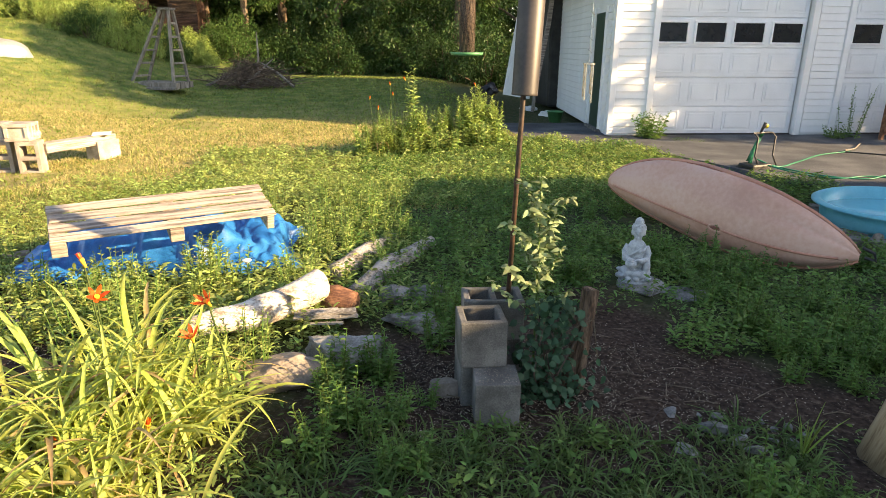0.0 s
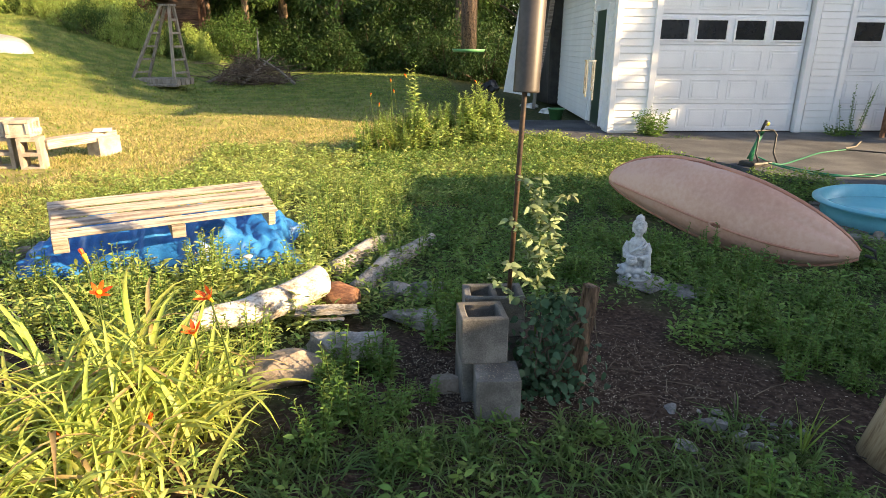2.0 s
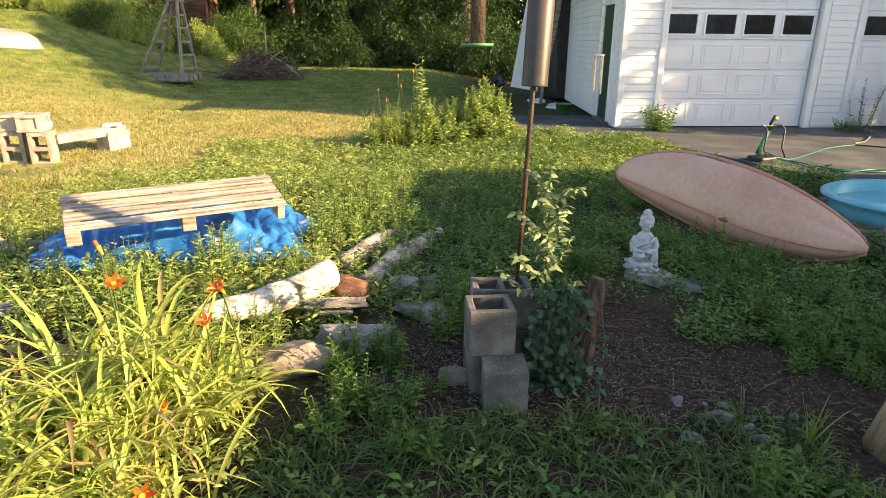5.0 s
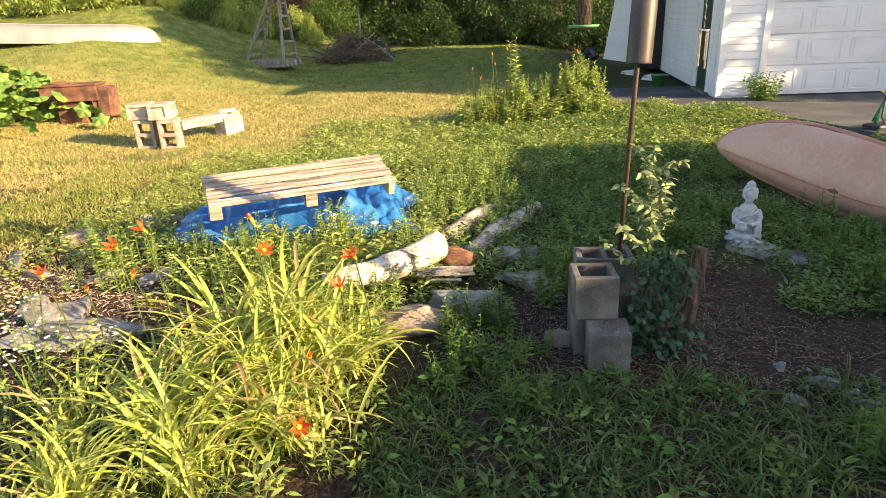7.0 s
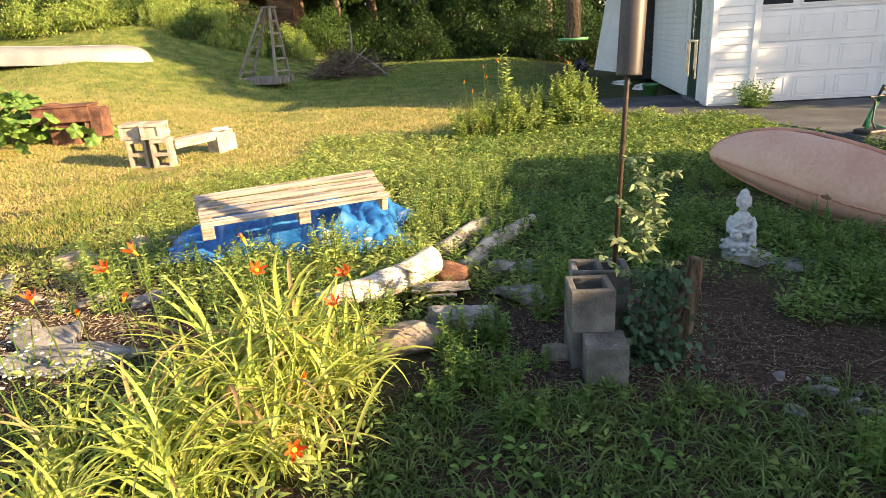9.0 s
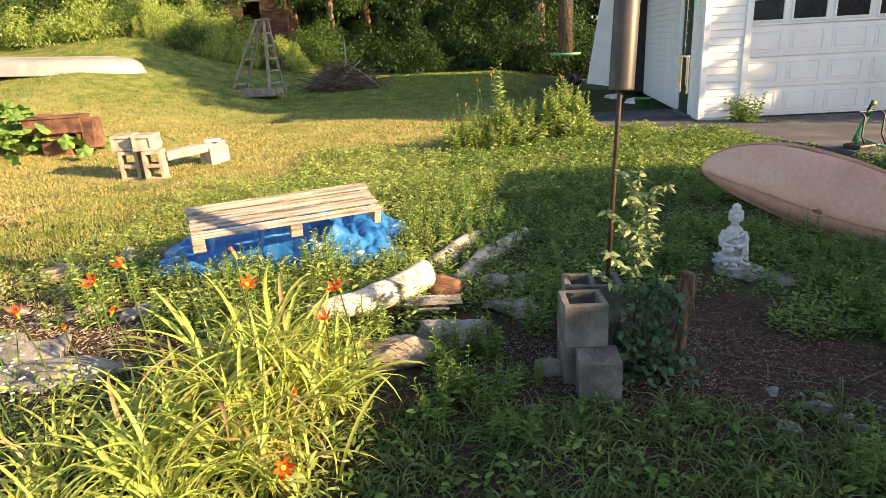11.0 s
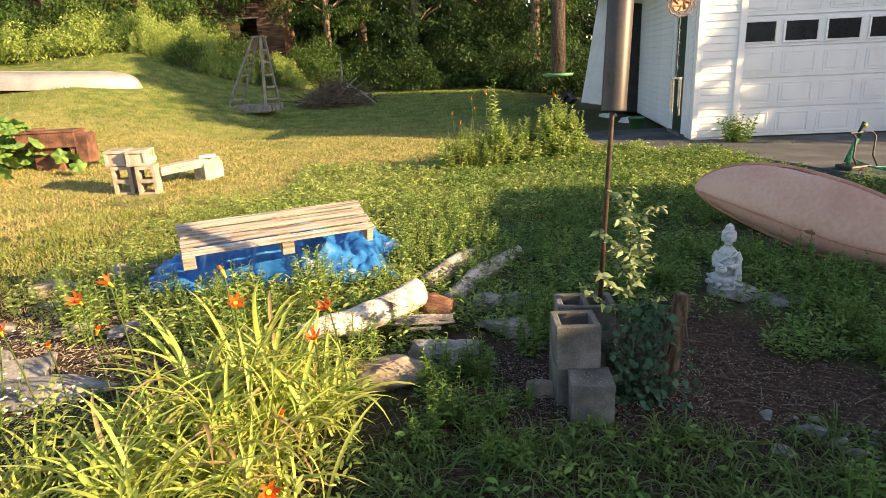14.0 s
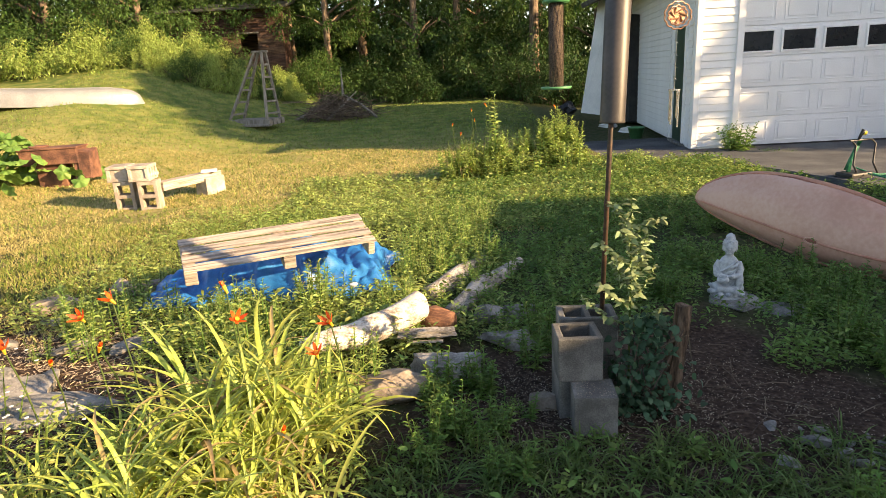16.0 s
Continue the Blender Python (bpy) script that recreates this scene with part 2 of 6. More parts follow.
    bp.inputs["Strength"].default_value, bp.inputs["Distance"].default_value = 0.8, 0.02
    l.new(noise_at(45), bp.inputs["Height"])
    l.new(bp.outputs[0], b.inputs["Normal"])
    return m


# ---- building helpers ----
def thing(name, label, category, place=(0, 0, 0), turn=0, group="", kind="", tilt=(0, 0)):
    ob = new(name)
    ob.matrix_basis = pose(*place, tilt[0], tilt[1], turn)
    ob.empty_display_size = 0.1
    return tagged(ob, label, category, group, kind)


def link(name, data, material, parent=None, label="", smooth=False):
    if material:
        data.materials.append(material)
    if smooth:
        data.polygons.foreach_set("use_smooth", [True] * len(data.polygons))
    ob = new(name, data)
    if parent:
        ob.parent = parent
    if label:
        ob["label"] = label
    return ob


def part(name, bm, material, parent=None, label="", smooth=False):
    data = bpy.data.meshes.new(name)
    bmesh.ops.recalc_face_normals(bm, faces=bm.faces)
    bm.to_mesh(data)
    bm.free()
    return link(name, data, material, parent, label, smooth)


def raw(name, verts, faces, material, parent=None, label="", smooth=False):
    data = bpy.data.meshes.new(name)
    data.from_pydata([tuple(v) for v in verts], [], [tuple(f) for f in faces])
    return link(name, data, material, parent, label, smooth)


def box(size, at=(0, 0, 0), bevel=0.0, turn=None, bm=None, segments=1):
    """A box centred at 'at', added to bm."""
    out = bm or bmesh.new()
    m = (turn or Matrix()).copy()
    m = Matrix.Translation(at) @ m @ Matrix.Diagonal((*size, 1))
    made = bmesh.ops.create_cube(out, size=1.0, matrix=m)
    if bevel:
        edges = list({e for v in made["verts"] for e in v.link_edges})
        bmesh.ops.bevel(out, geom=edges, offset=bevel, segments=segments, affect="EDGES", profile=0.6)
    return out


def tube(points, radii, sides=8, bm=None, cap=True):
    """A round bar along points, with a radius for each."""
    out = bm or bmesh.new()
    pts = [Vector(p) for p in points]
    if not hasattr(radii, "__len__"):
        radii = [radii] * len(pts)
    rings, side = [], None
    for i, p in enumerate(pts):
        d = (pts[min(i + 1, len(pts) - 1)] - pts[max(i - 1, 0)]).normalized()
        if side is None:
            side = d.orthogonal().normalized()
        side = (side - d * side.dot(d)).normalized()
        other = d.cross(side)
        rings.append([out.verts.new(p + radii[i] * (math.cos(a) * side + math.sin(a) * other)) for a in (2 * math.pi * k / sides for k in range(sides))])
    for a, c in zip(rings, rings[1:]):
        for k in range(sides):
            out.faces.new((a[k], a[(k + 1) % sides], c[(k + 1) % sides], c[k]))
    if cap:
        out.faces.new(rings[0][::-1])
        out.faces.new(rings[-1])
    return out


def lathe(profile, sides=24, bm=None, at=(0, 0, 0)):
    """A turned body from (radius, height) pairs."""
    out = bm or bmesh.new()
    rings = [[out.verts.new((at[0] + r * math.cos(2 * math.pi * k / sides), at[1] + r * math.sin(2 * math.pi * k / sides), at[2] + z)) for k in range(sides)] for r, z in profile]
    for a, c in zip(rings, rings[1:]):
        for k in range(sides):
            out.faces.new((a[k], a[(k + 1) % sides], c[(k + 1) % sides], c[k]))
    out.faces.new(rings[0][::-1])
    out.faces.new(rings[-1])
    return out


def ball(bm, at, size, turn=None, sub=2):
    m = Matrix.Translation(at) @ (turn or Matrix()) @ Matrix.Diagonal((*size, 1))
    bmesh.ops.create_icosphere(bm, subdivisions=sub, radius=1.0, matrix=m)


def roughen(bm, amount, scale, seed=0.0):
    for v in bm.verts:
        v.co += Vector(noise.noise_vector(v.co * scale + Vector((seed, seed * 1.7, 3.1)))) * amount
    return bm


def strips(name, base, way, up, length, width, bend, material, parent=None, shape=(0.35, 1.0, 0.75, 0.08), label="", fold=0.0):
    """Many leaves or blades in one mesh: each a strip from base along way, drooping by bend, as wide as shape tells."""
    base, way, up = (np.asarray(a, float) for a in (base, way, up))
    n, k = len(base), len(shape)
    length, width, bend = (np.broadcast_to(np.asarray(a, float), (n,)) for a in (length, width, bend))
    way = way / np.linalg.norm(way, axis=1, keepdims=True)
    side = np.cross(way, up)
    side /= np.linalg.norm(side, axis=1, keepdims=True) + 1e-9
    top = np.cross(side, way)
    verts = np.empty((n, k, 2, 3))
    for i, s in enumerate(shape):
        t = i / (k - 1)
        mid = base + way * (length * t)[:, None] - np.array([0, 0, 1.0]) * (length * bend * t * t)[:, None]
        off = side * (width * s / 2)[:, None]
        lift = top * (width * s * fold)[:, None]
        verts[:, i, 0], verts[:, i, 1] = mid - off + lift, mid + off + lift * 0.6
    idx = (np.arange(n)[:, None, None] * (2 * k) + np.arange(k - 1)[None, :, None] * 2 + np.array([0, 1, 3, 2])[None, None, :]).reshape(-1, 4)
    data = bpy.data.meshes.new(name)
    data.vertices.add(n * k * 2)
    data.vertices.foreach_set("co", verts.ravel())
    data.loops.add(idx.size)
    data.loops.foreach_set("vertex_index", idx.ravel())
    data.polygons.add(len(idx))
    data.polygons.foreach_set("loop_start", np.arange(0, idx.size, 4))
    data.update(calc_edges=True)
    return link(name, data, material, parent, label)


rng = np.random.default_rng(7)


def height(x, y):
    """The lie of the land: a flat yard that rises behind and to the west."""
    x, y = np.asarray(x, float), np.asarray(y, float)
    slope = np.clip(0.045 + 0.03 * np.maximum(0, -x - 5), 0, 0.2) - 0.03 * np.clip((x - 1) / 3, 0, 1)
    m = np.maximum(0, y - 8.5)
    m = np.where(m > 13.5, 13.5 + (m - 13.5) * 0.12, m)
    wave = 0.018 * np.sin(1.7 * x + 0.6 * y) * np.sin(1.3 * y - 0.4 * x) * np.clip((y - 1) / 3, 0, 1)
    bank = np.maximum(np.clip((y - 6.2) / 3, 0, 1) * np.clip((x - 0.3) / 1.6, 0, 1), np.clip((x - 4.0) / 0.8, 0, 1) * np.clip((y - 5.2) / 1.2, 0, 1))
    under = ((x > 2.2) & (y > 10.0)) | ((x > 3.0) & (y > 9.45)) | ((x > 4.3) & (y > 8.35)) | ((x > 4.8) & (y > 6.95)) | ((x > 5.6) & (y > 6.2))
    bank = np.where(under, 0.3, bank)
    return -0.18 + 0.165 * bank * np.clip((13.5 - y) / 3, 0, 1) + m * slope + wave


def H(x, y):
    return float(height(x, y))


# ---- ground and driveway ----
gx = np.unique(np.r_[np.linspace(-400, -40, 10), np.linspace(-40, -10, 31), np.linspace(-10, 10, 134), np.linspace(10, 40, 21), np.linspace(40, 400, 10)])
gy = np.unique(np.r_[np.linspace(-400, -20, 8), np.linspace(-20, 0, 14), np.linspace(0, 12, 100), np.linspace(12, 40, 57), np.linspace(40, 400, 12)])
GX, GY = np.meshgrid(gx, gy)
GZ = height(GX, GY)
GZ = GZ + np.where((GX > -9) & (GX < 9) & (GY > 1) & (GY < 12), rng.normal(0, 0.006, GX.shape), 0)
nx, ny = len(gx), len(gy)
quads = [(j * nx + i, j * nx + i + 1, (j + 1) * nx + i + 1, (j + 1) * nx + i) for j in range(ny - 1) for i in range(nx - 1)]
tagged(raw("ground", np.c_[GX.ravel(), GY.ravel(), GZ.ravel()], quads, ground_material(), smooth=True), "weedy garden soil and dry sunlit lawn rising behind", "ground", kind="structure")

edge = [(2.05, 12.4), (2.02, 10.9), (2.1, 9.75), (2.8, 9.25), (3.6, 9.05), (4.1, 8.4), (4.4, 7.6), (4.7, 6.6), (5.3, 5.9), (6.5, 5.2), (9.5, 4.3), (22, 3.6), (22, 12.4)]
fine_edge = []
for (x0, y0), (x1, y1) in zip(edge, edge[1:] + edge[:1]):
    steps = max(1, int(math.hypot(x1 - x0, y1 - y0) / 0.12)) if x0 < 9 and x1 < 9 else 1
    for k in range(steps):
        t = k / steps
        p = Vector((x0 + (x1 - x0) * t, y0 + (y1 - y0) * t, 0))
        fine_edge.append(p + 0.05 * noise.noise_vector(p * 2.3) if steps > 1 else p)
bm = bmesh.new()
brim = fine_edge[:-1]
rows = []
for k, p in enumerate(brim):
    f = k / (len(brim) - 1)
    q = Vector((22.5, 12.4 - 8.85 * f, 0))
    line = [p.lerp(q, u) for u in (0, 0.03, 0.08, 0.16, 0.3, 0.5, 1)]
    rows.append([bm.verts.new((v.x, v.y, 0.006 * noise.noise(v * 1.3) if n_ else 0.0)) for n_, v in enumerate(line)])
low = [bm.verts.new((p.x - 0.05, p.y - 0.03, -0.3)) for p in brim]
rim = [bm.verts.new((p.x, p.y, 0.0)) for p in brim]
for k in range(len(brim) - 1):
    for c in range(6):
        bm.faces.new((rows[k][c], rows[k + 1][c], rows[k + 1][c + 1], rows[k][c + 1]))
    bm.faces.new((rim[k], low[k], low[k + 1], rim[k + 1]))
tagged(part("driveway", bm, M["asphalt"]), "worn grey asphalt driveway with a ragged grassy edge", "driveway", kind="structure")

# ---- garage ----
GA = thing("garage", "white clapboard two-door garage on an asphalt driveway", "garage", (3.80, 10.5, 0))
SIDE = Vector((0.1, 1, 0)).normalized()
DOOR_L, DOOR_W, DOOR_H, WALL_H = 0.68, 2.70, 2.44, 3.1
# core walls behind the boards
bm = bmesh.new()
for x0, x1 in ((0.02, DOOR_L - 0.02), (DOOR_L + DOOR_W + 0.02, 4.16), (4.16 + DOOR_W, 7.8)):
    box((x1 - x0, 0.14, WALL_H), ((x0 + x1) / 2, 0.10, WALL_H / 2), bm=bm)
box((7.8, 0.14, WALL_H - DOOR_H - 0.06), (3.9, 0.10, (WALL_H + DOOR_H + 0.06) / 2), bm=bm)
side_turn = Matrix.Rotation(-math.atan2(SIDE.x, SIDE.y), 4, "Z")
box((0.14, 7.0, WALL_H), Vector((0.09, 0.1, WALL_H / 2)) + SIDE * 3.5, turn=side_turn, bm=bm)
box((7.2, 0.14, WALL_H), (4.3, 7.1, WALL_H / 2), bm=bm)
box((0.14, 7.0, WALL_H), (7.75, 3.6, WALL_H / 2), bm=bm)
part("wall", bm, M["siding"], GA)
bm = bmesh.new()
for s in (-1, 1):
    box((4.9, 8.2, 0.12), (3.95 + s * 2.1, 3.6, WALL_H + 0.72), turn=Matrix.Rotation(s * 0.32, 4, "Y"), bm=bm)
part("roof", bm, M["shingle"], GA, "dark shingled gable roof")
for y in (0.08, 7.0):
    bm = bmesh.new()
    a = [bm.verts.new((x, y, z)) for x, z in ((0.05, WALL_H - 0.02), (7.75, WALL_H - 0.02), (3.95, WALL_H + 1.25))]
    b2 = [bm.verts.new((v.co.x, y + 0.1, v.co.z)) for v in a]
    bm.faces.new(a)
    bm.faces.new(b2)
    for i in range(3):
        bm.faces.new((a[i], a[(i + 1) % 3], b2[(i + 1) % 3], b2[i]))
    part("gable", bm, M["siding"], GA)


def board_mesh(name, length):
    """One lapped siding board: thin at its top, proud at its lower edge."""
    bm = bmesh.new()
    sec = ((0, 0.0), (-0.019, 0.004), (-0.021, 0.012), (-0.006, 0.122), (0, 0.122))
    ends = [[bm.verts.new((x, y, z)) for y, z in sec] for x in (0, length)]
    n = len(sec)
    for i in range(n):
        bm.faces.new((ends[0][i], ends[0][(i + 1) % n], ends[1][(i + 1) % n], ends[1][i]))
    bm.faces.new(ends[0])
    bm.faces.new(ends[1][::-1])
    bmesh.ops.recalc_face_normals(bm, faces=bm.faces)
    d = bpy.data.meshes.new(name)
    bm.to_mesh(d)
    bm.free()
    d.materials.append(M["siding"])
    return d


PITCH = 0.117
runs = [(Vector((0.10, 0.03, 0)), Vector((1, 0, 0)), DOOR_L - 0.12, 0), (Vector((DOOR_L + DOOR_W + 0.16, 0.03, 0)), Vector((1, 0, 0)), 0.50, 0)]
runs.append((Vector((0.02, 0.1, 0)) + SIDE * 0.42, -SIDE, 0.32, 1))
runs.append((Vector((0.02, 0.1, 0)) + SIDE * 6.9, -SIDE, 5.15, 1))
for start, way, length, _ in runs:
    d = board_mesh("siding_board", length)
    angle = math.degrees(math.atan2(way.y, way.x))
    for k in range(26):
        ob = new("siding_board", d)
        ob.parent = GA
        ob.matrix_basis = pose(start.x, start.y, 0.03 + k * PITCH, 0, 0, angle)
# corner post, door trim
part("corner_post", box((0.10, 0.11, WALL_H), (0.05, 0.05, WALL_H / 2 + 0.01), 0.006), M["trim"], GA)
for x in (DOOR_L + 0.03, DOOR_L + DOOR_W + 0.07, 4.10):
    part("door_trim", box((0.11, 0.09, DOOR_H + 0.1), (x, 0.03, DOOR_H / 2 + 0.05), 0.006), M["trim"], GA)


def garage_door(x0, columns):
    d = part("garage_door", box((DOOR_W, 0.04, DOOR_H), (x0 + DOOR_W / 2, 0.14, DOOR_H / 2 + 0.01)), M["door_white"], GA, "white sectional garage door with raised panels")
    sec = DOOR_H / 5
    for r in range(5):
        part("section", box((DOOR_W - 0.01, 0.03, sec - 0.012), (x0 + DOOR_W / 2, 0.105, sec * (r + 0.5)), 0.006), M["door_white"], d)
        for c in range(columns):
            cx = x0 + DOOR_W * (c + 0.5) / 4
            cz = sec * (r + 0.5)
            w, hgt = DOOR_W / 4 - 0.19, sec - 0.19
            if r == 3:
                bm = bmesh.new()
                for dx, dz, sx, sz in ((0, hgt / 2 + 0.02, w + 0.10, 0.035), (0, -hgt / 2 - 0.02, w + 0.10, 0.035), (w / 2 + 0.03, 0, 0.035, hgt + 0.01), (-w / 2 - 0.03, 0, 0.035, hgt + 0.01)):
                    box((sx, 0.03, sz), (cx + dx, 0.083, cz + dz), 0.006, bm=bm)
                part("window_frame", bm, M["trim"], d)
                part("pane", box((w + 0.02, 0.006, hgt + 0.01), (cx, 0.085, cz)), M["dark_glass"], d, "dark window pane")
            else:
                bm = bmesh.new()
                for dx, dz, sx, sz in ((0, hgt / 2 + 0.012, w + 0.05, 0.018), (0, -hgt / 2 - 0.012, w + 0.05, 0.018), (w / 2 + 0.018, 0, 0.018, hgt + 0.006), (-w / 2 - 0.018, 0, 0.018, hgt + 0.006)):
                    box((sx, 0.012, sz), (cx + dx, 0.087, cz + dz), 0.004, bm=bm)
                box((w - 0.05, 0.014, hgt - 0.05), (cx, 0.087, cz), 0.006, bm=bm)
                part("panel", bm, M["door_white"], d)
    part("seal", box((DOOR_W, 0.03, 0.025), (x0 + DOOR_W / 2, 0.08, 0.012), 0.004), M["black"], d, "black rubber bottom seal")


garage_door(DOOR_L, 4)
garage_door(4.16, 4)
# side door in the west wall
at = Vector((0.0, 0.1, 0)) + SIDE * 0.88
sd = part("side_door", box((0.05, 0.80, 2.03), at + Vector((0.015, 0, 1.03)), 0.004, turn=side_turn), M["green_door"], GA, "dark green side door")
for s in (-0.44, 0.44):
    part("door_frame", box((0.07, 0.09, 2.14), at + SIDE * s + Vector((0.0, 0, 1.07)), 0.005, turn=side_turn), M["trim"], GA)
part("door_sill", box((0.12, 1.0, 0.05), at + Vector((-0.02, 0, 0.025)), 0.005, turn=side_turn), M["concrete"], GA)

# ---- neighbouring house that shades the yard (never in view) ----
HO = thing("house", "plain white house beside the garden", "house", (8.65, 3.92, -0.18), -7.5)
part("wall", box((7.0, 14.0, 3.28), (3.6, -7.0, 1.64)), M["siding"], HO)
part("roof", box((7.6, 14.2, 0.12), (3.7, -7.0, 3.35)), M["shingle"], HO)


# ---- masonry blocks ----
def block(place, turn=0, holes=2, length=0.39, width=0.19, tall=0.19, tint="concrete", label="grey hollow concrete block", tilt=(0, 0), cat="concrete block", group="", lay=None, w=0.032):
    """A hollow block with its cores open at top and bottom; lay tips it over."""
    bm = bmesh.new()
    n = holes
    cell = (length - w * (n + 1)) / n
    # outer shell and cores in one skin
    ring = lambda x0, x1, y0, y1, z: [bm.verts.new((x, y, z)) for x, y in ((x0, y0), (x1, y0), (x1, y1), (x0, y1))]
    low, up = (ring(-length / 2, length / 2, -width / 2, width / 2, z) for z in (0, tall))
    cores = []
    for i in range(n):
        x0 = -length / 2 + w + i * (cell + w)
        cores.append([ring(x0, x0 + cell, -width / 2 + w, width / 2 - w, z) for z in (0, tall)])
    for k in range(4):
        bm.faces.new((low[k], low[(k + 1) % 4], up[(k + 1) % 4], up[k]))
        for a, c in cores:
            bm.faces.new((a[(k + 1) % 4], a[k], c[k], c[(k + 1) % 4]))
    for level, pick in ((low, 0), (up, 1)):
        cs = [c[pick] for c in cores]
        for i, c in enumerate(cs):
            # front, back and between strips
            nxt = cs[i + 1] if i + 1 < n else None
            if i == 0:
                bm.faces.new((level[0], c[0], c[3], level[3]))
            if nxt:
                bm.faces.new((c[1], nxt[0], nxt[3], c[2]))
            else:
                bm.faces.new((c[1], level[1], level[2], c[2]))
        front = [level[0]] + [v for c in cs for v in (c[0], c[1])] + [level[1]]
        back = [level[3]] + [v for c in cs for v in (c[3], c[2])] + [level[2]]
        bm.faces.new(front)
        bm.faces.new(back[::-1])
    bmesh.ops.recalc_face_normals(bm, faces=bm.faces)
    edges = [e for e in bm.edges if len(e.link_faces) == 2 and e.calc_face_angle(0) > 0.5]
    bmesh.ops.bevel(bm, geom=edges, offset=0.005, segments=1, affect="EDGES")
    bmesh.ops.triangulate(bm, faces=[f for f in bm.faces if len(f.verts) > 4])
    roughen(bm, 0.003, 14, place[0] * 3)
    ob = part("concrete_block", bm, M[tint], None)
    ob.matrix_basis = pose(*place, tilt[0], tilt[1], turn) @ (lay or Matrix())
    return tagged(ob, label, cat, group)


G_BLOCKS = "blocks round the feeder pole"
Z0 = H(0.5, 2.45)
block((0.49, 2.56, Z0 - 0.03), 3, 1, 0.215, 0.215, 0.235, label="grey concrete block carrying another block", group=G_BLOCKS)
block((0.485, 2.535, Z0 + 0.206), 1, 1, 0.215, 0.21, 0.225, label="grey concrete block with one open core", group=G_BLOCKS)
solid = roughen(box((0.20, 0.19, 0.225), (0, 0, 0.1125), 0.006, segments=2), 0.002, 20)
F = part("concrete_block", solid, M["concrete"])
F.matrix_basis = pose(0.535, 2.365, Z0 - 0.02, 0, 0, -3)
tagged(F, "solid grey block littered with birdseed husks", "concrete block", G_BLOCKS)
block((0.58, 2.80, Z0 - 0.03), -2, 2, 0.30, 0.20, 0.235, label="grey two-core block under the feeder pole", group=G_BLOCKS)
block((0.58, 2.80, Z0 + 0.206), -2, 2, 0.30, 0.20, 0.215, label="grey two-core block holding the feeder pole", group=G_BLOCKS)

# cinder-block bench on the lawn
G_BENCH = "blocks of the garden bench"
zb = H(-4.75, 8.4) - 0.01


def wide_block(place, turn, label, lay=None, size=(0.29, 0.40, 0.22), cores=2, ends=True):
    """A wide hollow block: cores along x, hollowed end faces; built of webs and shells and fused at its corners."""
    sx, sy, sz = size
    t = 0.042
    bm = bmesh.new()
    box((sx, sy, t), (0, 0, t / 2), 0.006, bm=bm)
    box((sx, sy, t), (0, 0, sz - t / 2), 0.006, bm=bm)
    for k in range(cores + 1):
        y = -sy / 2 + 0.045 + (sy - 0.09) * k / cores
        box((sx - 0.006, 0.04, sz - 2 * t + 0.004), (0, y, sz / 2), bm=bm)
        if ends and k in (0, cores):
            for s in (-1, 1):
                box((0.05, 0.055, sz - 2 * t + 0.004), (s * (sx / 2 - 0.028), y + (0.012 if k else -0.012), sz / 2), 0.008, bm=bm)
    roughen(bm, 0.004, 12, place[0] * 3)
    ob = part("concrete_block", bm, M["concrete_pale"], None)
    ob.matrix_basis = pose(*place, 0, 0, turn) @ (lay or Matrix())
    return tagged(ob, label, "concrete block", G_BENCH)


for x, y, a in ((-5.02, 8.52, 14), (-4.63, 8.46, 10)):
    ob = block((x, y, zb + 0.21), a, 2, 0.43, 0.27, 0.24, w=0.05, tint="concrete_pale", label="pale hollow block standing on end in the lawn", group=G_BENCH, lay=Matrix.Rotation(math.pi / 2, 4, "Y") @ Matrix.Rotation(math.pi / 2, 4, "X") @ Matrix.Translation((0, 0, -0.12)))
wide_block((-5.09, 8.60, zb + 0.428), 10, "pale hollow block laid across the bench supports")
wide_block((-4.74, 8.54, zb + 0.428), 8, "pale hollow block with moss in its three side cores", cores=3)
for k in range(3):
    bm = bmesh.new()
    ball(bm, (0, 0, 0), (0.03, 0.035, 0.045))
    ob = part("dry_moss", roughen(bm, 0.02, 20, k), M["straw"])
    ob.matrix_basis = pose(-4.605, 8.44 + 0.11 * k, zb + 0.50)
    tagged(ob, "tuft of dry moss in a block core", "moss", "moss tufts")
PL = thing("plank", "weathered timber plank between the block bench and a block", "plank", (-4.32, 9.1, zb + 0.26), 66)
part("board", roughen(box((1.15, 0.20, 0.13), (0, 0, 0.05), 0.008), 0.004, 6), M["pallet_wood"], PL)
block((-4.15, 9.45, H(-4.17, 9.5) - 0.01), 66, 2, 0.39, 0.24, 0.27, tint="concrete_pale", label="pale block under the end of a plank", group=G_BENCH)
bk = thing("folded_paper", "folded white sheet lying on the plank", "paper", (-4.14, 9.45, zb + 0.385), 20)
part("sheet", roughen(box((0.24, 0.34, 0.012), (0, 0, 0.006)), 0.012, 5), M["white_board"], bk)

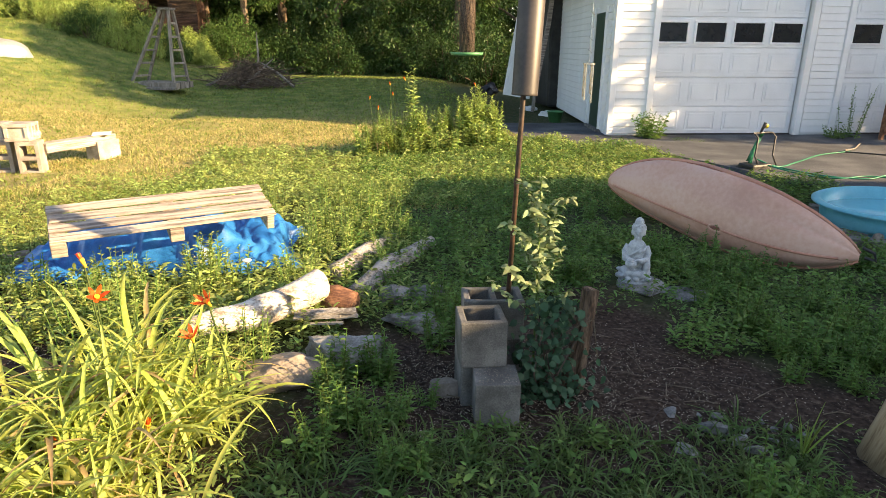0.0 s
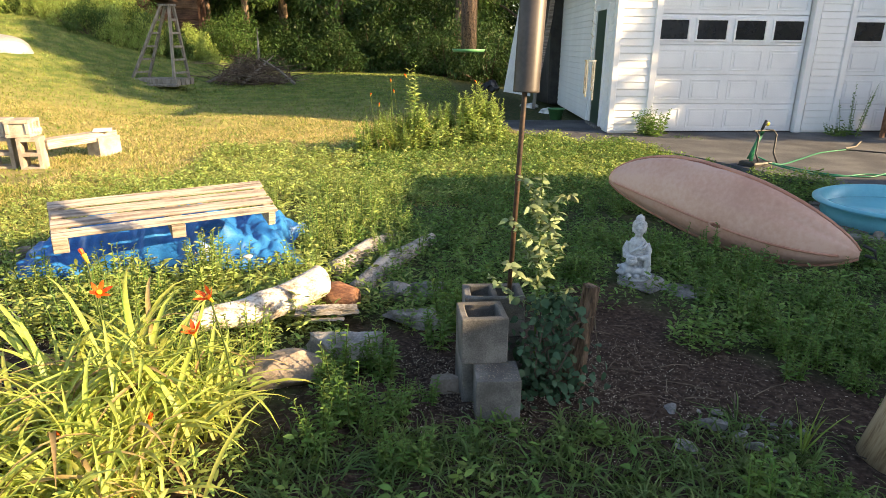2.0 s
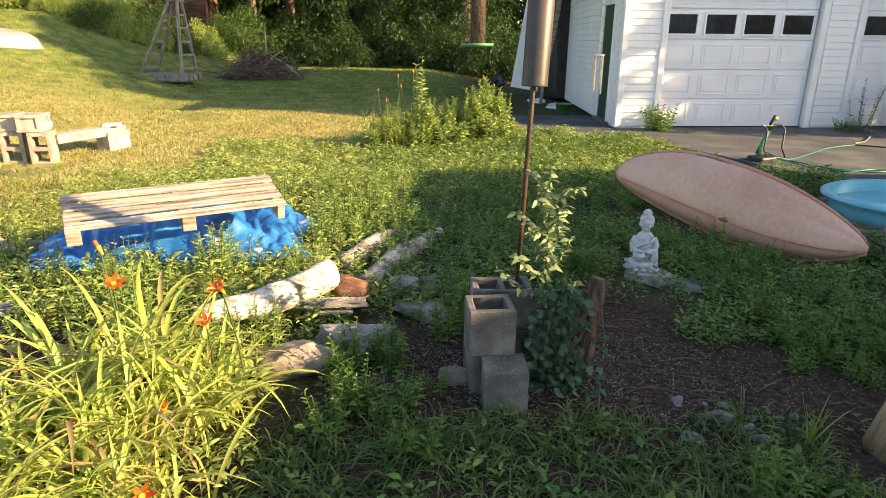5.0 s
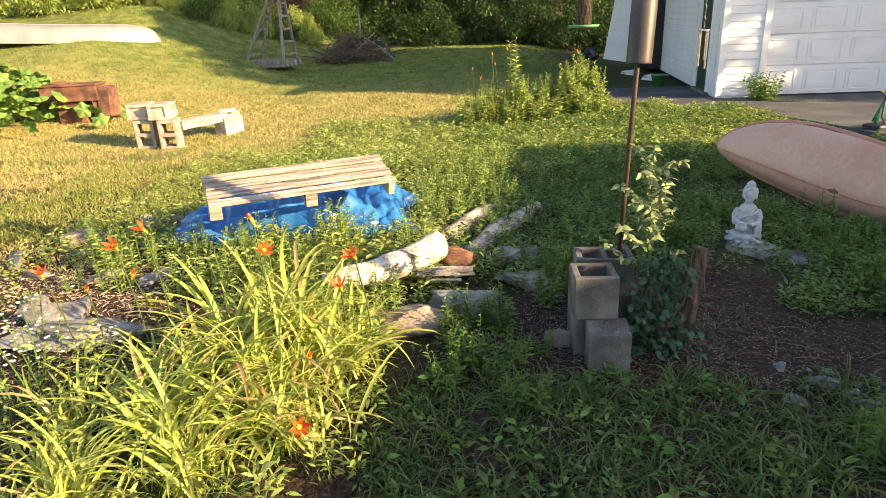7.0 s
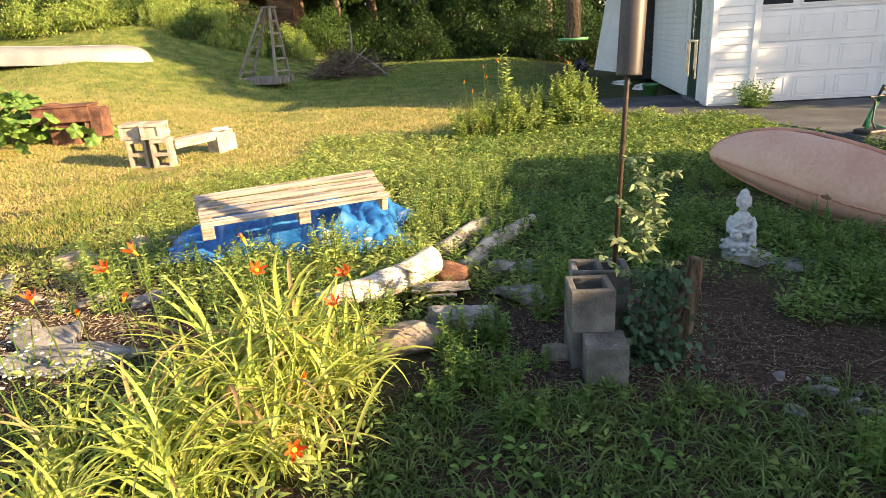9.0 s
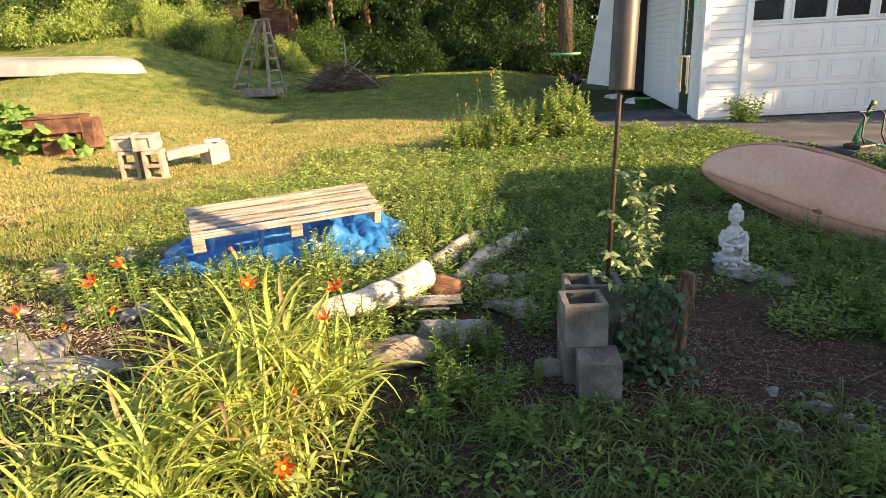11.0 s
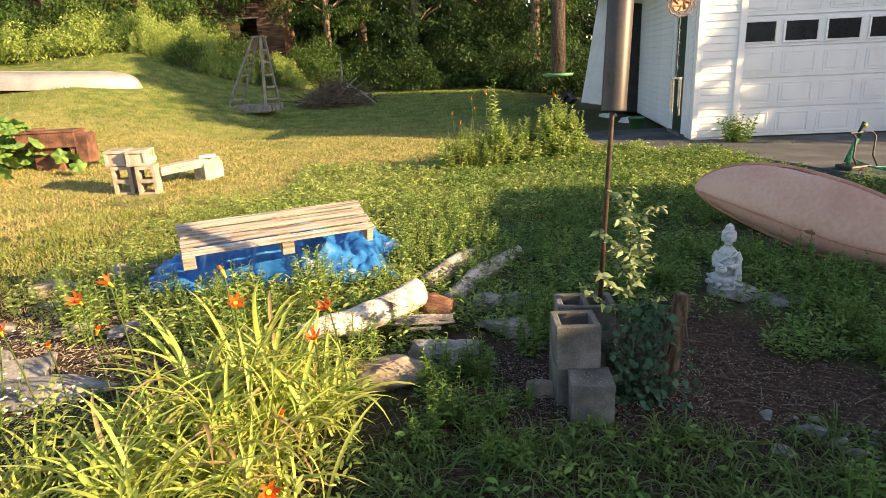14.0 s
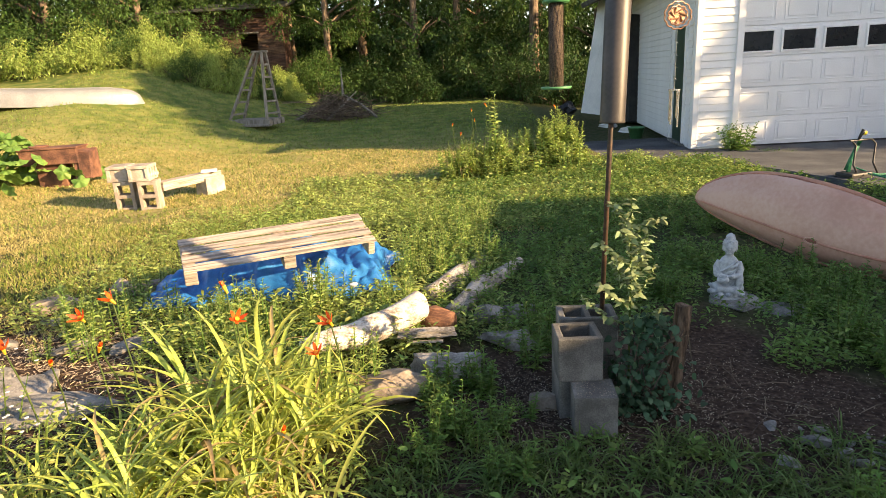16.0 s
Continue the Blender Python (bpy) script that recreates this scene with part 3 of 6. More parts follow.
# ---- pallet on a tarpaulin-covered heap ----
def tarp():
    n, m2 = 110, 64
    verts, faces = [], []
    for j in range(m2):
        for i in range(n):
            u, v = i / (n - 1), j / (m2 - 1)
            x = -2.62 + u * 1.95 + 0.05 * math.sin(v * 9)
            y = 4.08 + v * 1.0 + 0.24 * u
            g = H(x, y)
            bulge = max(0.0, math.sin(math.pi * min(1, u * 1.02)) ** 0.45 * math.sin(math.pi * v) ** 0.55)
            p = Vector((x * 4.2, y * 3, 0.4))
            z = g + 0.012 + 0.30 * bulge + 0.08 * noise.noise(p) * (0.3 + bulge) + 0.09 * (1 - abs(noise.noise(Vector((x * 2.6 + 1.6 * v, y * 1.6, 7.0)))) * 4) * bulge * (1 - v) + 0.07 * abs(noise.noise(p * 2.2)) + 0.05 * abs(noise.noise(Vector((x * 9 + 2 * v, y * 2.5, 1.0)))) * (1.1 - v) + 0.035 * abs(noise.noise(p * 4.5)) * (0.3 + bulge)
            x += 0.05 * noise.noise(p * 1.3 + Vector((5, 0, 0)))
            y += 0.06 * noise.noise(p * 1.1 + Vector((9, 0, 0)))
            verts.append((x, y, max(z, g + 0.006)))
    for j in range(m2 - 1):
        for i in range(n - 1):
            a = j * n + i
            faces.append((a, a + 1, a + n + 1, a + n))
    t = thing("tarpaulin", "crumpled bright blue tarpaulin over a low heap", "tarpaulin")
    ob = raw("sheet", verts, faces, M["tarp"], t, smooth=True)
    mod = ob.modifiers.new("thick", "SOLIDIFY")
    mod.thickness = 0.004
    for row in (0, m2 - 1):
        part("hem", tube([Vector(verts[row * n + i]) + Vector((0, 0, 0.006)) for i in range(0, n, 2)], 0.007, 6), M["tarp"], t, "rolled seam along the edge", smooth=True)
    for i in range(8, n, 16):
        bm = bmesh.new()
        c = Vector(verts[2 * n + i]) + Vector((0, 0, 0.012))
        tube([c + Vector((0.014 * math.cos(a), 0.014 * math.sin(a), 0)) for a in (2 * math.pi * k / 12 for k in range(13))], 0.004, 6, bm)
        part("eyelet", bm, M["steel"], t, "metal eyelet")


tarp()
# the pallet lies tilted towards the viewer
PA = thing("wooden_pallet", "weathered wooden pallet tilted on a blue tarpaulin", "pallet")
a, b, c = Vector((-1.93, 3.56, 0.245)), Vector((-0.725, 4.15, 0.25)), Vector((-0.82, 4.56, 0.36))
ex = (b - a).normalized()
ey = (c - b - ex * (c - b).dot(ex)).normalized()
ez = ex.cross(ey)
PA.matrix_basis = Matrix.Translation(a) @ Matrix((ex, ey, ez)).transposed().to_4x4()
LEN, DEEP = (b - a).length, 0.46
for k, (y, w) in enumerate(((0.04, 0.085), (0.165, 0.095), (0.29, 0.09), (0.415, 0.095))):
    part("slat", roughen(box((LEN + 0.03 * math.sin(k * 3), w, 0.015), (LEN / 2, y, 0.082), 0.003), 0.003, 3, k), M["pallet_wood"], PA)
for x in (0.04, LEN * 0.52, LEN - 0.04):
    part("stringer", roughen(box((0.085 if x < 0.7 else 0.05, DEEP, 0.10), (x, DEEP / 2, 0.022), 0.004), 0.003, 3, x), M["pallet_wood"], PA)

# ---- logs and rocks ----
def log(name, pts, radii, material, label, sides=14, rough=0.02):
    fine, rad = [], []
    n = len(pts)
    for i in range(n - 1):
        for k in range(6):
            t = k / 6
            fine.append(Vector(pts[i]).lerp(Vector(pts[i + 1]), t))
            rad.append(radii[i] * (1 - t) + radii[i + 1] * t)
    fine.append(Vector(pts[-1]))
    rad.append(radii[-1])
    o = fine[0].copy()
    o.z = H(o.x, o.y)
    ob = tagged(new(name), label, "log")
    ob.matrix_basis = Matrix.Translation(o)
    bm = roughen(tube([p - o for p in fine], rad, sides), rough, 5, o.x)
    part("wood", bm, material, ob, smooth=True)
    return ob


log("birch_log", [(-1.02, 2.98, 0.01), (-0.74, 3.16, -0.005), (-0.52, 3.34, 0.02), (-0.36, 3.50, 0.055)], (0.06, 0.078, 0.084, 0.090), M["pale_log"], "pale barkless log lying across stones in sunlight", rough=0.022)
log("grey_log", [(-0.18, 3.80, -0.15), (0.05, 4.30, -0.125), (0.40, 4.88, -0.12)], (0.07, 0.078, 0.05), M["grey_log"], "weathered grey log half sunk in weeds")
log("grey_log", [(-0.36, 4.15, -0.13), (-0.16, 4.52, -0.12), (0.10, 5.1, -0.15)], (0.07, 0.08, 0.05), M["grey_log"], "weathered grey log half sunk in weeds")
RW = log("log_round", [(-0.40, 3.58, -0.09), (-0.28, 3.53, -0.08), (-0.16, 3.48, -0.09)], (0.085, 0.105, 0.08), M["red_wood"], "reddish brown round of split firewood", rough=0.02)
BS = thing("bark_slab", "splintered grey slabs of bark beside a log", "bark", (-0.42, 3.28, -0.09))
for k in range(9):
    part("splinter", roughen(box((rng.uniform(0.10, 0.26), rng.uniform(0.02, 0.06), 0.012), (0.10 + rng.normal(0, 0.07), rng.normal(0, 0.035), 0.012 * k * 0.7), turn=Matrix.Rotation(rng.normal(0.05, 0.12), 4, "Z") @ Matrix.Rotation(rng.normal(0, 0.15), 4, "X")), 0.008, 9, k), M["grey_log"], BS)


def rock(place, size, material, label, turn=0, seed=0.0, name="rock", group=""):
    bm = bmesh.new()
    bmesh.ops.create_icosphere(bm, subdivisions=4 if size[0] > 0.2 else 3, radius=0.5)
    cuts = [Vector(noise.noise_vector(Vector((seed * 3.1 + 7.7 * k, 2.3 * k + seed, 1.9 * seed - k)))).normalized() for k in range(13)]
    for v in bm.verts:
        v.co *= 1.25 + 0.35 * noise.noise(v.co * 2.4 + Vector((seed, seed * 2, 7)))
        for k, c in enumerate(cuts):
            over = v.co.dot(c) - (0.36 + 0.05 * math.sin(k * 4.1 + seed))
            if over > 0:
                v.co -= c * over * 0.93
        v.co += 0.035 * noise.noise(v.co * 9 + Vector((seed, 3, 1))) * v.co.normalized()
        v.co = Vector((v.co.x * size[0] * 1.15, v.co.y * size[1] * 1.15, v.co.z * size[2] * 1.15))
    ob = part(name, bm, M[material], smooth=False)
    ob.matrix_basis = pose(place[0], place[1], H(place[0], place[1]) + place[2], 0, 0, turn)
    return tagged(ob, label, "rock", group)


rock((-0.49, 2.74, 0.04), (0.44, 0.28, 0.22), "brown_stone", "tan boulder at the foot of the lilies", 12, 1)
rock((-0.17, 2.88, 0.06), (0.36, 0.28, 0.25), "stone", "squarish grey boulder below a log", 5, 2.3)
rock((0.23, 3.36, 0.02), (0.34, 0.20, 0.12), "stone", "flat grey stone in bare soil", -20, 3.2)
rock((0.28, 3.78, 0.03), (0.24, 0.2, 0.16), "stone", "grey stone among weeds", 10, 4.4)
rock((0.05, 3.75, 0.03), (0.2, 0.2, 0.16), "stone", "grey stone among weeds", 40, 5.4)
rock((0.33, 2.58, 0.02), (0.13, 0.12, 0.13), "brown_stone", "rounded brown stone beside the blocks", 30, 6.1)
rock((2.06, 3.72, 0.0), (0.34, 0.22, 0.07), "stone", "flat grey paving stone among weeds", 5, 7.7, "flagstone")
rock((-2.60, 4.75, 0.05), (0.85, 0.26, 0.16), "brown_stone", "pale flat stone edging a bed", 15, 8.2)
rock((-3.4, 4.3, 0.03), (0.35, 0.28, 0.18), "brown_stone", "pale stone edging a bed", 50, 9.1)
rock((-3.05, 4.65, 0.03), (0.22, 0.2, 0.16), "brown_stone", "pale stone edging a bed", 80, 9.9)
rock((-2.35, 2.6, 0.02), (0.75, 0.24, 0.16), "stone", "long flat grey stone behind the lilies", 8, 10.4)
rock((-2.7, 2.85, 0.02), (0.45, 0.24, 0.14), "stone", "flat grey stone behind the lilies", -12, 11.4)

# ---- feeder pole ----
FP = thing("feeder_pole", "rusty metal bird-feeder pole with a stovepipe squirrel baffle", "feeder pole", (0.645, 2.78, Z0 + 0.01))
dz = -Z0 - 0.01
base_at = Vector((0, 0, 0.0))
top_at = Vector((0.072, 0.03, 1.95 + dz))
part("pole", tube([base_at, base_at.lerp(top_at, 0.55), top_at], 0.0125, 12), M["pole"], FP, smooth=True)
part("collar", tube([base_at.lerp(top_at, 0.46), base_at.lerp(top_at, 0.475)], 0.0155, 12), M["pole"], FP)
bz = 1.222 + dz
bc = base_at.lerp(top_at, (bz + 0.2) / top_at.z)
bm = bmesh.new()
ringn = 40
prof = ((0.060, 0.0), (0.0615, 0.004), (0.060, 0.012), (0.060, 0.66), (0.057, 0.665), (0.057, 0.0))
tilt_v = (top_at - base_at).normalized()
rot = tilt_v.to_track_quat("Z", "Y").to_matrix()
rings = [[bm.verts.new(Vector((bc.x, bc.y, 0)) + Vector((0.0, 0, bz)) + rot @ Vector((r * math.cos(2 * math.pi * k / ringn), r * math.sin(2 * math.pi * k / ringn), z))) for k in range(ringn)] for r, z in prof]
for p, q in zip(rings, rings[1:] + rings[:1]):
    for k in range(ringn):
        bm.faces.new((p[k], p[(k + 1) % ringn], q[(k + 1) % ringn], q[k]))
part("baffle", bm, M["baffle"], FP, "brown painted stovepipe squirrel baffle", smooth=True)
for k in range(7):
    a_ = -1.1 + 0.12 * math.sin(k * 5.0)
    bm = bmesh.new()
    bmesh.ops.create_icosphere(bm, subdivisions=1, radius=1.0, matrix=Matrix.Translation(Vector((bc.x, bc.y, bz)) + rot @ Vector((0.0598 * math.cos(a_), 0.0598 * math.sin(a_), 0.16 + 0.018 * math.cos(k * 2.4) * (1 + k % 3)))) @ Matrix.Diagonal((0.004, 0.0018, 0.003 + 0.001 * (k % 3), 1)))
    part("paint_spot", bm, M["white_petal"], FP, "white paint spot")
part("baffle_cap", lathe([(0.0565, 0), (0.0565, 0.01)], 24, at=(bc.x + 0.03, bc.y, bz + 0.60)), M["black"], FP)
for name_, x1 in (("feeder_arm", -0.215), ("chime_arm", 0.345)):
    pts = [top_at + Vector((0, 0, -0.05)), Vector((top_at.x * 0.5 + x1 * 0.5, 0.0, 2.12 + dz)), Vector((x1, 0, 2.06 + dz)), Vector((x1, 0, 2.0 + dz))]
    part("hook_arm", tube(pts, 0.005, 8), M["pole"], FP)

thing("tube_feeder", "mesh tube bird feeder with green roof and tray", "bird feeder", (0.425, 2.78, 1.395)).scale = (1.12, 1.12, 1.16)
TF = bpy.data.objects["tube_feeder"]
part("tray", lathe([(0.03, 0), (0.062, 0.002), (0.066, 0.012), (0.062, 0.012), (0.03, 0.006)], 28), M["green_plastic"], TF, "green plastic tray", True)
part("seed", lathe([(0.028, 0.012), (0.028, 0.335)], 16), M["seed"], TF, "dark birdseed behind mesh", True)
bm = bmesh.new()
for s in (1, -1):
    for k in range(12):
        tube([(0.031 * math.cos(s * t * 1.6 + k * math.pi / 6), 0.031 * math.sin(s * t * 1.6 + k * math.pi / 6), 0.012 + 0.325 * t) for t in (0, 0.14, 0.28, 0.42, 0.56, 0.7, 0.85, 1)], 0.0007, 4, bm)
part("mesh_cage", bm, M["twig"], TF, "wire mesh tube")
part("roof", lathe([(0.055, 0.335), (0.056, 0.343), (0.045, 0.36), (0.02, 0.372), (0.006, 0.376)], 28), M["green_plastic"], TF, "green domed roof", True)
part("wire", tube([(0, 0, 0.37), (0, 0, 0.60)], 0.0015, 6), M["steel"], TF)

thing("wind_chime", "scalloped bronze wind chime with thin metal tubes", "wind chime", (0.985, 2.78, 1.262), 15).scale = (1.25, 1.25, 1.09)
WC = bpy.data.objects["wind_chime"]
bm = bmesh.new()
for r0, petals, w in ((0.052, 12, 0.010), (0.036, 10, 0.007)):
    pts = []
    for k in range(73):
        a = 2 * math.pi * k / 72
        r = r0 + 0.005 * abs(math.sin(petals * a / 2))
        pts.append((r * math.cos(a), 0, 0.40 + r * math.sin(a)))
    tube(pts, 0.0028, 6, bm)
part("scalloped_ring", bm, M["bronze"], WC)
bm = bmesh.new()
for k in range(7):
    a = k * 2 * math.pi / 7
    tube([(0.033 * math.cos(a), 0, 0.40 + 0.033 * math.sin(a)), (0.012 * math.cos(a + 1), 0.004, 0.40 + 0.012 * math.sin(a + 1))], 0.004, 6, bm)
part("figure", bm, M["bronze"], WC)
part("plate", tube([(0, 0.003, 0.40), (0, 0.006, 0.40)], 0.034, 24), M["bronze"], WC, "dull bronze plate")
part("hanger", tube([(0, 0, 0.45), (0, 0, 0.73)], 0.0012, 5), M["steel"], WC)
bm = bmesh.new()
tube([(0, 0, 0.345), (0, 0, 0.09)], 0.0008, 5, bm)
for k in range(5):
    tube([(-0.008, 0, 0.30 - k * 0.05), (0.0, 0.006, 0.295 - k * 0.05), (0.008, 0, 0.285 - k * 0.05)], 0.0012, 5, bm)
part("spiral_string", bm, M["steel"], WC)
part("chime_disc", lathe([(0.022, 0.09), (0.022, 0.096)], 16), M["steel"], WC)
for k in range(4):
    a = k * math.pi / 2 + 0.4
    part("chime_tube", tube([(0.018 * math.cos(a), 0.018 * math.sin(a), 0.09), (0.018 * math.cos(a), 0.018 * math.sin(a), -0.03 - 0.012 * k)], 0.0035, 8), M["steel"], WC)

# ---- posts and statue ----
SP = thing("wooden_stump", "split weathered brown stump of a thick post", "stump", (0.975, 2.56, Z0 - 0.02))
bm = tube([(-0.025, 0, 0), (-0.015, 0, 0.14), (0.005, -0.005, 0.30), (0.02, -0.01, 0.45), (0.03, -0.01, 0.555)], (0.060, 0.050, 0.044, 0.041, 0.040), 22)
for v in bm.verts:
    a = math.atan2(v.co.y, v.co.x)
    v.co += Vector((math.cos(a), math.sin(a), 0)) * (0.009 * noise.noise(Vector((a * 2.2, 0.5, v.co.z * 1.5))) - (0.012 if -2.3 < a < -2.0 else 0))
    if v.co.z > 0.54:
        v.co.z += 0.03 * noise.noise(v.co * 25)
part("wood", bm, M["bark_wood"], SP)
WP = thing("wooden_post", "thick sawn tan timber post leaning at the path", "post", (2.12, 1.90, H(2.12, 1.90) - 0.03), tilt=(0, 14))
part("wood", roughen(tube([(0, 0, 0), (0, 0, 0.2), (0, 0, 0.42)], (0.135, 0.13, 0.125), 20), 0.008, 8), mat("post_wood", ((0.20, 0.13, 0.07), (0.34, 0.24, 0.14), (0.42, 0.31, 0.19)), 0.8, 6, 40, 0.5, stretch=(4, 4, 0.5)), WP, smooth=True)


def statue():
    """Seated robed garden figure with a bowl on a lotus base, merged into one weathered mesh."""
    bm = bmesh.new()
    lathe([(0.115, 0.0), (0.122, 0.012), (0.112, 0.030), (0.10, 0.05)], 28, bm)
    for k in range(13):
        a = 2 * math.pi * k / 13
        ball(bm, (0.106 * math.cos(a), 0.085 * math.sin(a), 0.036), (0.030, 0.030, 0.020), Matrix.Rotation(0.5, 4, "Y"), 2)
    ball(bm, (0, 0.0, 0.085), (0.10, 0.075, 0.05))
    for s in (-1, 1):
        # folded legs, knees and feet
        tube([(s * 0.03, 0.0, 0.09), (s * 0.085, -0.045, 0.085), (s * 0.055, -0.085, 0.08), (-s * 0.03, -0.10, 0.085)], (0.045, 0.040, 0.034, 0.022), 14, bm)
        # arms in hanging sleeves
        tube([(s * 0.062, 0.0, 0.285), (s * 0.084, -0.012, 0.235), (s * 0.080, -0.05, 0.19), (s * 0.03, -0.093, 0.188)], (0.028, 0.029, 0.026, 0.018), 14, bm)
        ball(bm, (s * 0.020, -0.10, 0.197), (0.020, 0.014, 0.013))
        ball(bm, (s * 0.047, 0.002, 0.395), (0.008, 0.012, 0.034))
    tube([(0.082, -0.045, 0.20), (0.086, -0.06, 0.14), (0.080, -0.065, 0.09)], (0.026, 0.030, 0.022), 12, bm)
    torso = bmesh.new()
    lathe([(0.080, 0.07), (0.078, 0.14), (0.072, 0.19), (0.076, 0.25), (0.072, 0.285), (0.050, 0.318), (0.030, 0.332), (0.027, 0.37)], 28, torso)
    for v in torso.verts:
        v.co.y *= 0.74
    keep = bpy.data.meshes.new("torso")
    torso.to_mesh(keep)
    torso.free()
    bm.from_mesh(keep)
    bpy.data.meshes.remove(keep)
    # robe edge across the chest, shoulder wrap and folds
    tube([(0.050, -0.045, 0.312), (0.022, -0.062, 0.268), (-0.030, -0.062, 0.228), (-0.066, -0.045, 0.205)], 0.0085, 8, bm)
    tube([(0.066, -0.030, 0.295), (0.052, -0.058, 0.268), (0.020, -0.066, 0.248)], 0.0105, 8, bm)
    for k in range(6):
        tube([(0.070 - 0.010 * k, -0.052 - 0.002 * k, 0.250 - 0.020 * k), (0.030 - 0.012 * k, -0.064, 0.224 - 0.020 * k), (-0.012 - 0.010 * k, -0.064, 0.205 - 0.018 * k)], 0.0045, 6, bm)
        tube([(0.095, -0.045 - 0.008 * k, 0.20 - 0.02 * k), (0.088, -0.07, 0.16 - 0.015 * k)], 0.005, 6, bm)
    for k in range(5):
        a = -2.6 + 0.5 * k
        tube([(0.05 * math.cos(a), -0.05, 0.115), (0.09 * math.cos(a), -0.095, 0.085), (0.10 * math.cos(a), -0.105, 0.055)], (0.006, 0.009, 0.006), 6, bm)
    lathe([(0.016, 0.140), (0.036, 0.146), (0.044, 0.166), (0.040, 0.184), (0.030, 0.190), (0.035, 0.199), (0.029, 0.201), (0.024, 0.186), (0.010, 0.180)], 22, bm, (-0.030, -0.112, 0.0))
    # head with tight curls and a topknot
    ball(bm, (0, -0.006, 0.398), (0.044, 0.048, 0.058), sub=3)
    ball(bm, (0, 0.004, 0.425), (0.050, 0.051, 0.044), sub=3)
    ball(bm, (0, 0.006, 0.472), (0.028, 0.028, 0.026))
    ball(bm, (0, 0.006, 0.497), (0.012, 0.012, 0.012), sub=1)
    for k in range(90):
        z = 0.418 + 0.088 * k / 90
        a = k * 2.4
        r = 0.051 * math.sqrt(max(0.02, 1 - ((z - 0.424) / 0.047) ** 2)) if z < 0.458 else 0.029 * math.sqrt(max(0.02, 1 - ((z - 0.472) / 0.030) ** 2))
        if math.sin(a) > -0.45 or z > 0.436:
            ball(bm, (r * math.cos(a), 0.004 + r * math.sin(a), z), (0.0085, 0.0085, 0.0085), sub=1)
    for s in (-1, 1):
        ball(bm, (s * 0.017, -0.048, 0.408), (0.012, 0.007, 0.004))
    tube([(0, -0.050, 0.412), (0, -0.060, 0.392), (0, -0.052, 0.388)], (0.004, 0.008, 0.006), 8, bm)
    ball(bm, (0, -0.051, 0.376), (0.013, 0.007, 0.004))
    ball(bm, (0, -0.046, 0.358), (0.016, 0.012, 0.010))
    # broken rock and lotus pods beside the knee
    for x, y, z, r in ((-0.115, -0.05, 0.05, 0.026), (-0.12, -0.03, 0.095, 0.018), (-0.10, -0.085, 0.06, 0.022), (0.105, -0.07, 0.045, 0.024), (0.02, -0.115, 0.05, 0.020), (-0.04, -0.118, 0.045, 0.022)):
        ball(bm, (x, y, z), (r * 1.2, r, r * 0.85))
    ob = part("statue", bm, M["statue"], smooth=True)
    ob.matrix_basis = pose(1.795, 3.94, H(1.8, 3.94) + 0.02, 0, 0, -24) @ Matrix.Diagonal((0.90, 0.90, 0.915, 1))
    fuse = ob.modifiers.new("fuse", "REMESH")
    fuse.mode, fuse.voxel_size, fuse.use_smooth_shade = "VOXEL", 0.0038, True
    tagged(ob, "weathered grey stone garden statue of a seated figure", "statue")


statue()
rock((1.82, 3.90, 0.0), (0.40, 0.30, 0.09), "stone", "flat grey stone under the statue", 10, 12.7, "flagstone")

# ---- kayak on its side ----
KY = thing("kayak", "faded salmon plastic kayak lying on its side in weeds", "kayak")
R, L = Vector((3.54, 4.0, -0.035)), Vector((2.21, 5.77, 0.199))
axis = (L - R).normalized()
nrm = Vector((-axis.y, axis.x, 0)).normalized()
nrm = nrm if nrm.dot(Vector((0, -1, 0))) > 0 else -nrm
upv = (Vector((0, 0, 1)) - nrm * 0.2).normalized()
out_v = axis.cross(upv)
out_v = out_v if out_v.dot(nrm) > 0 else -out_v
# half section from the lower gunwale over the keel to the upper gunwale: height share, depth share
SECTION = ((-1.0, 0.0), (-0.97, 0.34), (-0.70, 0.80), (-0.345, 1.0), (0.05, 1.03), (0.40, 0.99), (0.66, 0.80), (0.84, 0.66), (0.97, 0.36), (1.0, 0.0))


def hull_at(s, v, grow=0.0):
    """A point of the hull: s from bow to stern, v from 0 at the lower to 1 at the upper gunwale."""
    e = abs(2 * s - 1)
    f = (1 - e ** 2.4) ** (0.758 if s < 0.5 else 0.642)
    d = 0.15 * (1 - e ** 3) ** 0.6 + 0.012
    c = R.lerp(L, s) + nrm * (0.048 + 0.463 * (0.5 - s)) * (1 - e ** 2)
    k = min(len(SECTION) - 2, int(v * (len(SECTION) - 1)))
    t = v * (len(SECTION) - 1) - k
    p = [Vector(SECTION[max(0, min(len(SECTION) - 1, k + q))]) for q in (-1, 0, 1, 2)]
    uv = 0.5 * (2 * p[1] + (p[2] - p[0]) * t + (2 * p[0] - 5 * p[1] + 4 * p[2] - p[3]) * t * t + (3 * p[1] - p[0] - 3 * p[2] + p[3]) * t ** 3)
    w = (0.355 if uv.x > 0 else 0.225) * f + 0.014 + grow
    # a shallow moulded valley runs along the upper flank towards the bow
    valley = 0.020 * math.exp(-((uv.x - 0.55 + 0.25 * s) / 0.10) ** 2) * max(0.0, 1 - 1.5 * s) * (1 - e ** 4)
    q = c + upv * w * uv.x + out_v * (max(0.0, d * max(0.0, uv.y) - valley) + grow)
    q.z = max(q.z, -0.19)
    return q


